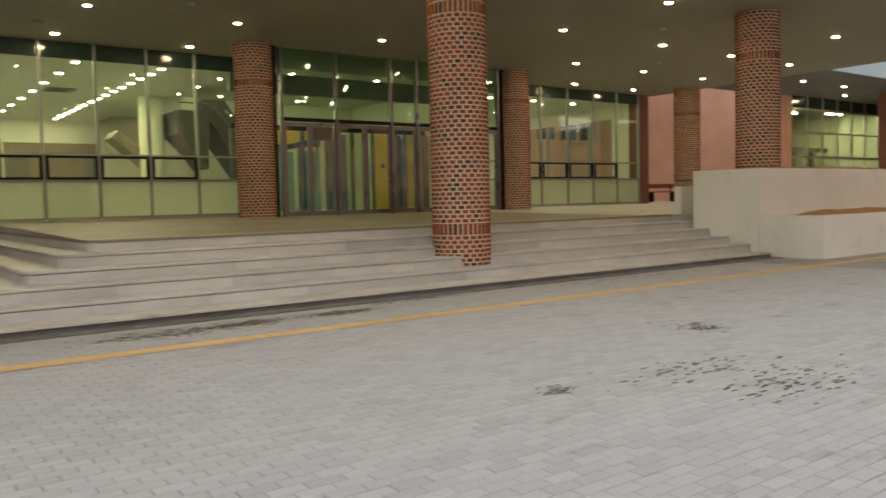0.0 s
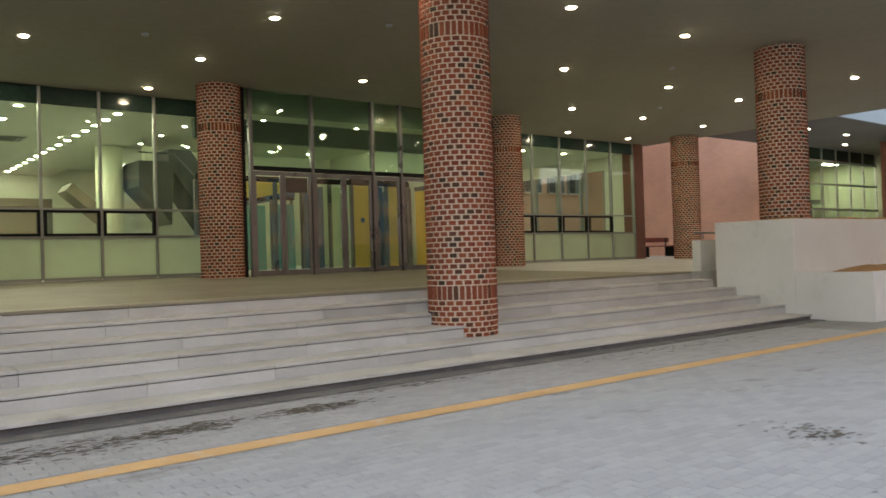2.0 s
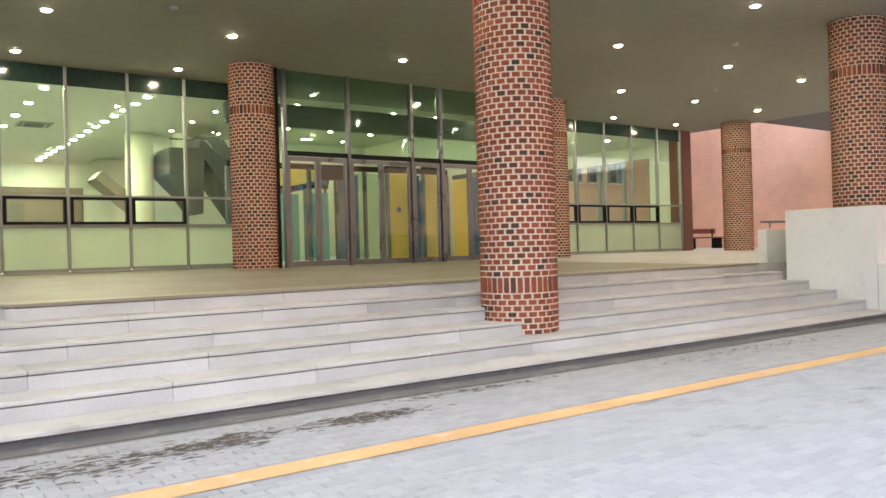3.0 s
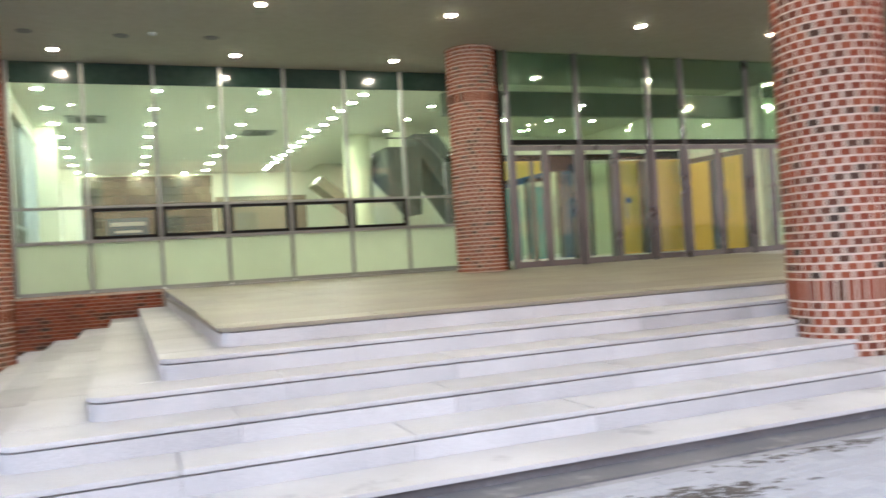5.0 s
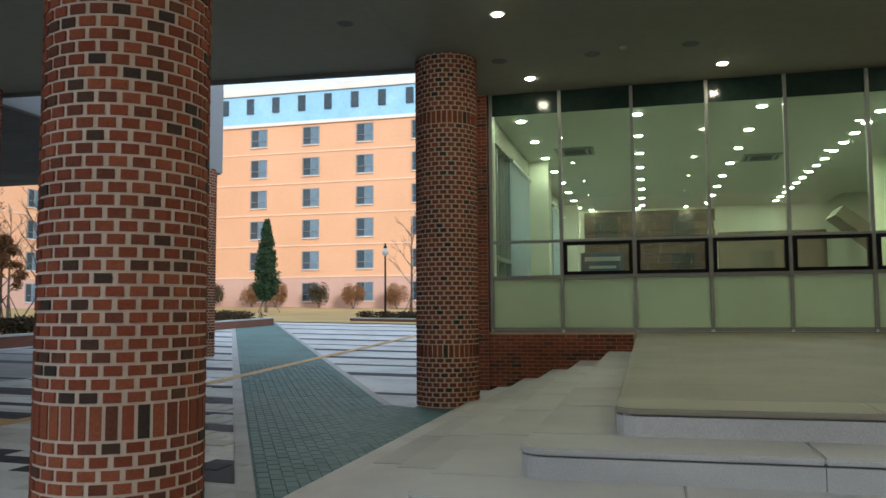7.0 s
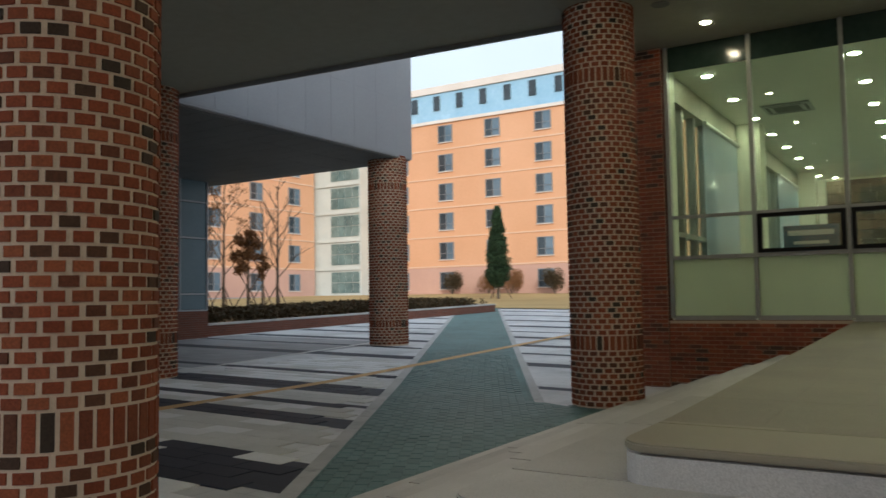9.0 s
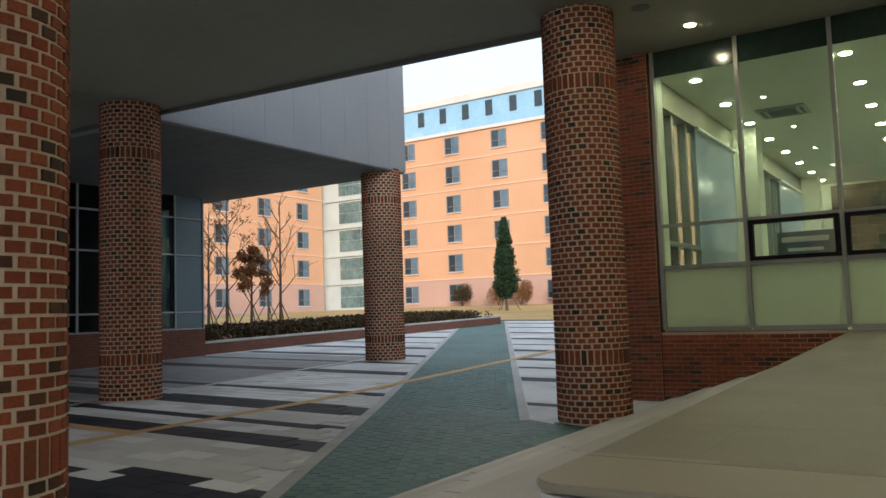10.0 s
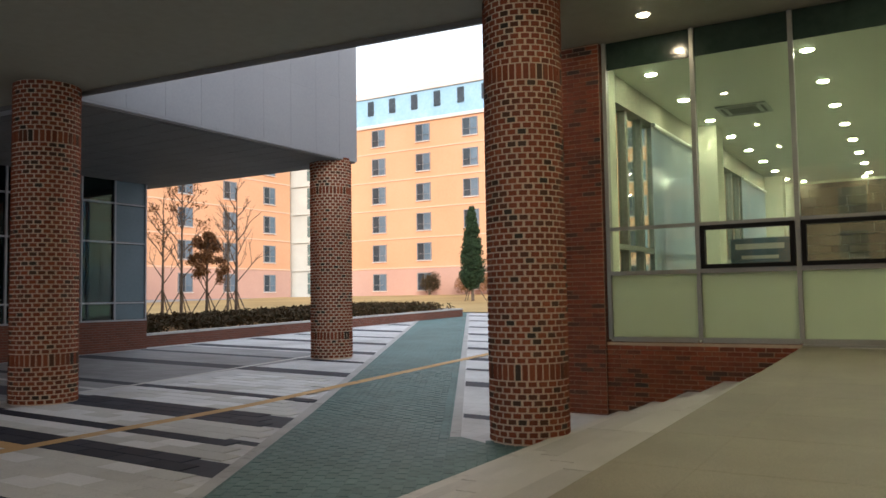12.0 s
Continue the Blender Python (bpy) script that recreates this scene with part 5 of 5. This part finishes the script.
# bench before the salmon wall
bn = thing("bench", "dark red timber bench by the brick wall", "bench")
M_REDWOOD = plain("dark_red_timber", (0.14, 0.03, 0.02), (0.22, 0.06, 0.04), 0.6, 2, 30, stretch=(1, 8, 8), bumps=0.1)
for k in range(3):
    part("slat", Geo().box(29.2, 24.0 + k * 0.16, 1.55, 31.6, 24.13 + k * 0.16, 1.6), M_REDWOOD, bn, bevel=0.006)
part("back_slat", Geo().box(29.2, 24.5, 1.75, 31.6, 24.54, 1.95), M_REDWOOD, bn, bevel=0.006)
for x in (29.5, 31.3):
    part("leg", Geo().box(x, 24.02, 1.12, x + 0.06, 24.45, 1.55), M_DARKALU, bn)
    part("back_post", Geo().box(x, 24.46, 1.12, x + 0.06, 24.5, 1.95), M_DARKALU, bn)

# street lamp in the far bed
lx, ly = -12.0, 53.4
sl = thing("street_lamp", "slender dark street lamp with a pale globe", "street lamp", at=(lx, ly, grade(lx, ly)))
part("pole", Geo().limb([(0, 0, -0.1), (0, 0, 3.9)], [0.07, 0.05], 8), M_DARKALU, sl)
part("globe", Geo().lathe(0, 0, [(0.05, 3.9), (0.16, 4.0), (0.2, 4.15), (0.16, 4.3), (0.05, 4.38)], 14), M_WHITEPAINT, sl, smooth=True)
part("finial", Geo().lathe(0, 0, [(0.12, 4.38), (0.02, 4.7)], 10), M_DARKALU, sl)

# things on and behind the glass
sg = thing("sign_board", "pale blue sign board standing behind the glass", "sign")
part("board", Geo().box(1.95, 23.2, 2.2, 2.75, 23.23, 2.58), M_WINPALE, sg)
part("text_bar", Geo().box(2.02, 23.19, 2.42, 2.68, 23.199, 2.5), M_WHITEMETAL, sg)
part("text_bar", Geo().box(2.1, 23.19, 2.28, 2.6, 23.199, 2.33), M_WHITEMETAL, sg)
part("stand", Geo().limb([(2.35, 23.25, 1.02), (2.35, 23.25, 2.2)], [0.02, 0.02], 8), M_STEEL, sg)
lb = thing("projector_screen", "white framed board before the stone wall", "board")
part("board", Geo().box(3.3, 36.4, 1.9, 4.7, 36.45, 2.5), M_WHITEPAINT, lb, bevel=0.006)
for x in (3.4, 4.55):
    part("leg", Geo().box(x, 36.4, 1.0, x + 0.05, 36.45, 1.9), M_STEEL, lb)
for i, (x, y) in enumerate(((5.9, 31.0), (6.6, 33.5), (5.2, 34.5), (2.2, 30.6), (7.0, 27.8))):
    t = thing("table", "dark round table in the room", "table", "tables of the room", (x, y, 0))
    part("tabletop", Geo().lathe(0, 0, [(0.5, 1.82), (0.5, 1.86)], 24), M_STAIRDARK, t)
    part("leg", Geo().lathe(0, 0, [(0.25, 1.05), (0.04, 1.1), (0.04, 1.82)], 12), M_STEEL, t)
    for k in range(3):
        a = k * 2.1 + i
        c = thing("chair", "dark padded chair at a table", "chair", "chairs of the room", (x + 0.85 * math.cos(a), y + 0.85 * math.sin(a), 0))
        c.rotation_euler[2] = a
        part("seat", Geo().box(-0.22, -0.22, 1.5, 0.22, 0.22, 1.56), M_STAIRDARK, c, bevel=0.02)
        part("backrest", Geo().box(0.19, -0.21, 1.65, 0.23, 0.21, 2.0), M_STAIRDARK, c, bevel=0.015)
        for px, py in ((-0.2, -0.2), (0.2, -0.2), (-0.2, 0.2), (0.2, 0.2)):
            part("leg", Geo().limb([(px, py, 1.05), (px * 0.9, py * 0.9, 1.5)], [0.015, 0.015], 6), M_STEEL, c)
# air conditioning cassettes in the room ceiling
for x, y in ((1.57, 26.78), (5.97, 28.78)):
    cassette = thing("air_conditioner", "grey square air conditioning cassette in the room ceiling", "air conditioner", "cassettes of the room", (x, y, RC))
    part("panel", Geo().box(-0.45, -0.45, -0.03, 0.45, 0.45, -0.001), M_ALU, cassette, bevel=0.008)
    part("grille", Geo().box(-0.25, -0.25, -0.036, 0.25, 0.25, -0.0305), M_STAIRDARK, cassette, "dark intake grille")
    for k in range(4):
        slot = part("slot", Geo().box(-0.3, -0.38, -0.036, 0.3, -0.33, -0.0305), M_STAIRDARK, cassette)
        slot.matrix_basis = Matrix.Rotation(math.pi / 2 * k, 4, "Z")
# wall washers over the stone wall
hang_lamps(tagged(downlight(M_ROOMLENS, "wall_washer"), "small ceiling lamp grazing the stone wall", group="lamps over the stone wall"), [(x, BACK - 0.35, RC - 0.001) for x in (1.2, 2.9, 4.6)])

# windows high in the salmon wall
for x in (28.6, 30.2, 31.6):
    w = tagged(copy_thing(first, pose(x, 29.93, 5.4, 0, 0, 0)), "blue tinted window high in the salmon wall", group="windows of the salmon wall")
    w.scale = (0.6, 1.0, 0.55)


# ---- laid pieces: landing, courtyard and road ----
def flat_piece(w, d, h, mat, name):
    """A low slab with a worn upper edge, centred on the origin, top at z = 0."""
    e = min(0.006, h * 0.4)
    g = Geo()
    a, b = w / 2, d / 2
    g.v = [(-a, -b, -h), (a, -b, -h), (a, b, -h), (-a, b, -h), (-a, -b, -e), (a, -b, -e), (a, b, -e), (-a, b, -e), (-a + e, -b + e, 0), (a - e, -b + e, 0), (a - e, b - e, 0), (-a + e, b - e, 0)]
    g.f = [(8, 9, 10, 11)] + [(k, (k + 1) % 4, (k + 1) % 4 + 4, k + 4) for k in range(4)] + [(k + 4, (k + 1) % 4 + 4, (k + 1) % 4 + 8, k + 8) for k in range(4)]
    return g.mesh(name, mat)


def lay(parent, meshes, spots, limit, near, name):
    """Lays pieces as objects of their own, the rest past the limit joined by material."""
    spots = sorted(spots, key=lambda q: (q[1] - near[0]) ** 2 + (q[2] - near[1]) ** 2)
    rest = {}
    for i, (kind, x, y, z, rot, tx, ty) in enumerate(spots):
        m = Matrix.Translation((x, y, z)) @ Euler((tx, ty, rot)).to_matrix().to_4x4()
        me = meshes[kind]
        if i < limit:
            ob = part(name, me, None, parent)
            ob.matrix_basis = m
        else:
            g = rest.setdefault(kind, Geo())
            n = len(g.v)
            g.v += [tuple(m @ v.co) for v in me.vertices]
            g.f += [tuple(n + k for k in q.vertices) for q in me.polygons]
    for kind, g in rest.items():
        tagged(part(name + "_field", g, meshes[kind].materials[0], parent), kind="stuff")


rng = random.Random(12)
# slab colours hold the tan cast of the lamps overhead
M_LANDSLAB = pieces_mat("lamp_warmed_granite_slab", [(0.0, (0.262, 0.238, 0.172)), (0.5, (0.28, 0.254, 0.184)), (1.0, (0.24, 0.218, 0.165))], 0.5, 0.32, 130, 0.08, 0.5)
land_mesh = flat_piece(1.1985, 0.8985, 0.006, M_LANDSLAB, "landing_slab")
spots = []
for j in range(11):
    for i in range(12):
        x, y = NOSE_X + 0.44 + 0.6 + 1.2 * i, NOSE_Y + 0.566 + 0.45 + 0.9 * j
        if x < STEP_RIGHT - 0.5 and y < FACADE - 0.4:
            spots.append(("slab", x, y, landing_z(x, y) - 0.001, 0, 0.018, 0))
lay(bpy.data.objects["floor_landing"], {"slab": land_mesh}, spots, 300, (4, 13), "landing_slab")
edge = flat_piece(0.435, 0.8985, 0.006, M_LANDSLAB, "landing_slab")
lay(bpy.data.objects["floor_landing"], {"slab": edge}, [("slab", NOSE_X + 0.225, NOSE_Y + 0.566 + 0.45 + 0.9 * j, landing_z(0, NOSE_Y + 0.566 + 0.45 + 0.9 * j) - 0.001, 0, 0.018, 0) for j in range(11)], 300, (4, 13), "landing_slab")

# courtyard slabs near the walkway: pale, bright and slate
M_WHITEPAVE = pieces_mat("bright_paver", [(0.0, (0.72, 0.72, 0.73)), (0.5, (0.78, 0.78, 0.79)), (1.0, (0.68, 0.68, 0.69))], 0.75, 0.15, 60)
M_WARMPAVE = pieces_mat("warm_grey_paver", [(0.0, (0.6, 0.6, 0.585)), (0.5, (0.64, 0.635, 0.615)), (1.0, (0.56, 0.555, 0.54))], 0.8, 0.15, 60)
yard = {"pale": flat_piece(0.594, 0.294, 0.02, M_WARMPAVE, "paving_slab"), "white": flat_piece(0.594, 0.294, 0.02, M_WHITEPAVE, "paving_slab"), "dark": flat_piece(0.594, 0.294, 0.02, M_DARKPAVE, "paving_slab")}
spots = []
for j in range(40):
    for i in range(17):
        x, y = -11.0 + 0.6 * i + (0.3 if j % 2 else 0.0), 12.15 + 0.3 * j
        edge_x = LEFT_A.x + PATH_DIR.x * (y - LEFT_A.y) / PATH_DIR.y
        if x > edge_x - 0.42 or x < -8.0:
            continue
        band = any(a - 0.1 < y < b + 0.05 for a, b in BANDS)
        ragged = rng.random()
        kind = "pale"
        if band:
            kind = "dark" if ragged > (0.42 if (y < 15.4 and x < -2.6) else 0.03) else "white"
        elif y < 18.0 and ragged < (0.6 if y < 14.2 else 0.45 if x < -2.6 else 0.0):
            kind = "white"
        elif x < -4.9:
            kind = "white" if ragged < 0.6 else "pale"
        spots.append((kind, x, y, grade(x, y) + 0.016 + rng.uniform(-0.001, 0.001), 0, 0, 0.02))
lay(bpy.data.objects["pavement_courtyard"], yard, spots, 300, (-3, 16), "paving_slab")

# green walkway pavers, laid along its length
gp = {"a": flat_piece(0.112, 0.225, 0.015, M_GREENPAVE, "green_paver")}
spots = []
side_dir = Vector((PATH_DIR.y, -PATH_DIR.x))
turn = math.atan2(PATH_DIR.y, PATH_DIR.x) - math.pi / 2
for i in range(60):
    for j in range(-16, 48):
        q = LEFT_A + side_dir * (0.16 + 0.116 * i) + PATH_DIR * (0.229 * j + (0.115 if i % 2 else 0))
        if q.x > 0.36 or q.y < 11.0 or q.y > 26.0:
            continue
        if q.y > RIGHT_A.y - 0.05 and (q - RIGHT_A).dot(side_dir) > -0.16:
            continue
        spots.append(("a", q.x, q.y, grade(q.x, q.y) + 0.018 + rng.uniform(-0.0015, 0.0015), turn, 0, 0.02 if q.x < 0 else 0))
lay(bpy.data.objects["pavement_green"], gp, spots, 300, (-0.8, 16.5), "green_paver")

# bricks of the plinth and the end pier beside the steps
M_DULLMORTAR = plain("grey_brown_mortar", (0.42, 0.33, 0.24), (0.52, 0.42, 0.31), 0.95, 2.0, 60, bumps=0.3)
WALL_BRICK = {"whole": Geo().box(-0.095, -0.008, -0.0285, 0.095, 0.02, 0.0285).mesh("brick", M_BRICK), "half": Geo().box(-0.045, -0.008, -0.0285, 0.045, 0.02, 0.0285).mesh("brick", M_BRICK)}


def brick_face(parent, x0, x1, y, z0, z1, limit):
    """Running bond on a face that looks to the road."""
    bed = part("mortar_bed", Geo().box(x0, y - 0.003, z0, x1, y - 0.001, z1), M_DULLMORTAR, parent)
    spots, k, z = [], 0, z0 + 0.034
    while z + 0.03 < z1:
        x = x0 + 0.003
        if k % 2:
            spots.append(("half", x + 0.045, y - 0.004, z, 0, 0, 0))
            x += 0.1
        while x + 0.19 < x1:
            spots.append(("whole", x + 0.095, y - 0.004, z, 0, 0, 0))
            x += 0.2
        if x + 0.09 < x1:
            spots.append(("half", x + 0.045, y - 0.004, z, 0, 0, 0))
        z += 0.067
        k += 1
    lay(parent, WALL_BRICK, spots, limit, (x0, y), "brick")


brick_face(bpy.data.objects["wall_front_base"], 0.3, NOSE_X, FACADE - 0.05, 0.06, SILL - 0.04, 300)
brick_face(bpy.data.objects["wall_end_pier"], -0.6, 0.3, FACADE - 0.1, 0.06, CEIL - 0.01, 300)

# road pavers before the steps
M_ROAD, rn, rl, rb = shader("grey_road_paver")
ri, ro = rn.new("ShaderNodeNewGeometry"), rn.new("ShaderNodeObjectInfo")
radd = rn.new("ShaderNodeMath")
rl.new(ri.outputs["Random Per Island"], radd.inputs[0])
rl.new(ro.outputs["Random"], radd.inputs[1])
rfr = rn.new("ShaderNodeMath")
rfr.operation = "FRACT"
rl.new(radd.outputs[0], rfr.inputs[0])
rbase = ramp(rn, rl, rfr.outputs[0], [(0.0, (0.31, 0.31, 0.32)), (0.5, (0.345, 0.345, 0.355)), (1.0, (0.29, 0.29, 0.3))])
rvec = coords(rn, rl)
rgrain = noise_tex(rn, rl, rvec, 90, 3)
rcol = mix_col(rn, rl, 1.0, rbase, ramp(rn, rl, rgrain, [(0.3, (0.86, 0.86, 0.86)), (0.7, (1.04, 1.04, 1.04))]), "MULTIPLY")
rstain = noise_tex(rn, rl, coords(rn, rl, (0.7, 1.6, 1)), 1.1, 7, 0.68)
rcol = mix_col(rn, rl, ramp(rn, rl, rstain, [(0.6, (0, 0, 0)), (0.74, (0.75, 0.75, 0.75))]), rcol, (0.1, 0.085, 0.065))
rl.new(rcol, rb.inputs["Base Color"])
rb.inputs["Roughness"].default_value = 0.8
bump(rn, rl, rgrain, rb, 0.25, 0.004)
M_JOINT = plain("sandy_dirty_joint", (0.2, 0.195, 0.19), (0.3, 0.295, 0.29), 0.95, 0.9, 30, stain=(0.035, 0.03, 0.025))
bed = piece("road_paving", Geo().box(-6.0, -6.0, -0.05, 20.0, 10.13, 0.004), M_JOINT, "grey concrete block paving before the entrance steps", "paving")
rp = {"a": flat_piece(0.196, 0.096, 0.012, M_ROAD, "road_paver")}
spots = []
for j in range(87):
    for i in range(80):
        x, y = -1.5 + 0.2 * i + (0.1 if j % 2 else 0.0), 1.35 + 0.1 * j
        if y < 9.83 and abs(y - 8.33) > 0.14 and (x - 0.6) * 0.9 < (y - 0.2) * 4.2:
            spots.append(("a", x, y, 0.012 + rng.uniform(-0.0012, 0.0012), rng.uniform(-0.006, 0.006), rng.uniform(-0.006, 0.006), rng.uniform(-0.006, 0.006)))
lay(bed, rp, spots, 300, (4.5, 5.0), "road_paver")


# patches of dirt swept against the kerb
M_DIRT = plain("dark_damp_dirt", (0.045, 0.038, 0.03), (0.11, 0.095, 0.078), 0.95, 6, 60, bumps=0.6)


def dirt_patch(cx, cy, w, d, count, seed):
    r = random.Random(seed)
    g = Geo()
    for _ in range(2 * count):
        x, y = cx + r.gauss(0, w * 0.4), cy + r.gauss(0, d * 0.4)
        k = r.randint(5, 7)
        rad = r.uniform(0.006, 0.034)
        n = len(g.v)
        g.v += [(x + rad * r.uniform(0.5, 1.4) * 1.6 * math.cos(6.283 * q / k), y + rad * r.uniform(0.4, 1.0) * 0.7 * math.sin(6.283 * q / k), 0.0135) for q in range(k)] + [(x, y, 0.0155)]
        g.f += [(n + q, n + (q + 1) % k, n + k) for q in range(k)]
    return tagged(part("dirt_patch", g, M_DIRT), "dark scattered dirt and leaf litter on the paving", "dirt", "dirt patches on the paving", "stuff")


for cx, cy, w, d, count, seed in ((5.05, 9.3, 0.6, 0.22, 190, 1), (3.85, 9.3, 0.55, 0.25, 150, 2), (2.9, 9.25, 1.1, 0.4, 170, 3), (7.1, 5.6, 0.3, 0.4, 60, 4), (5.5, 4.4, 1.0, 0.5, 60, 5), (5.6, 3.7, 0.9, 0.45, 60, 6), (10.5, 9.5, 2.5, 0.25, 60, 7), (6.6, 9.7, 1.5, 0.1, 60, 8), (4.15, 4.6, 0.25, 0.2, 20, 9)):
    dirt_patch(cx, cy, w, d, count, seed)
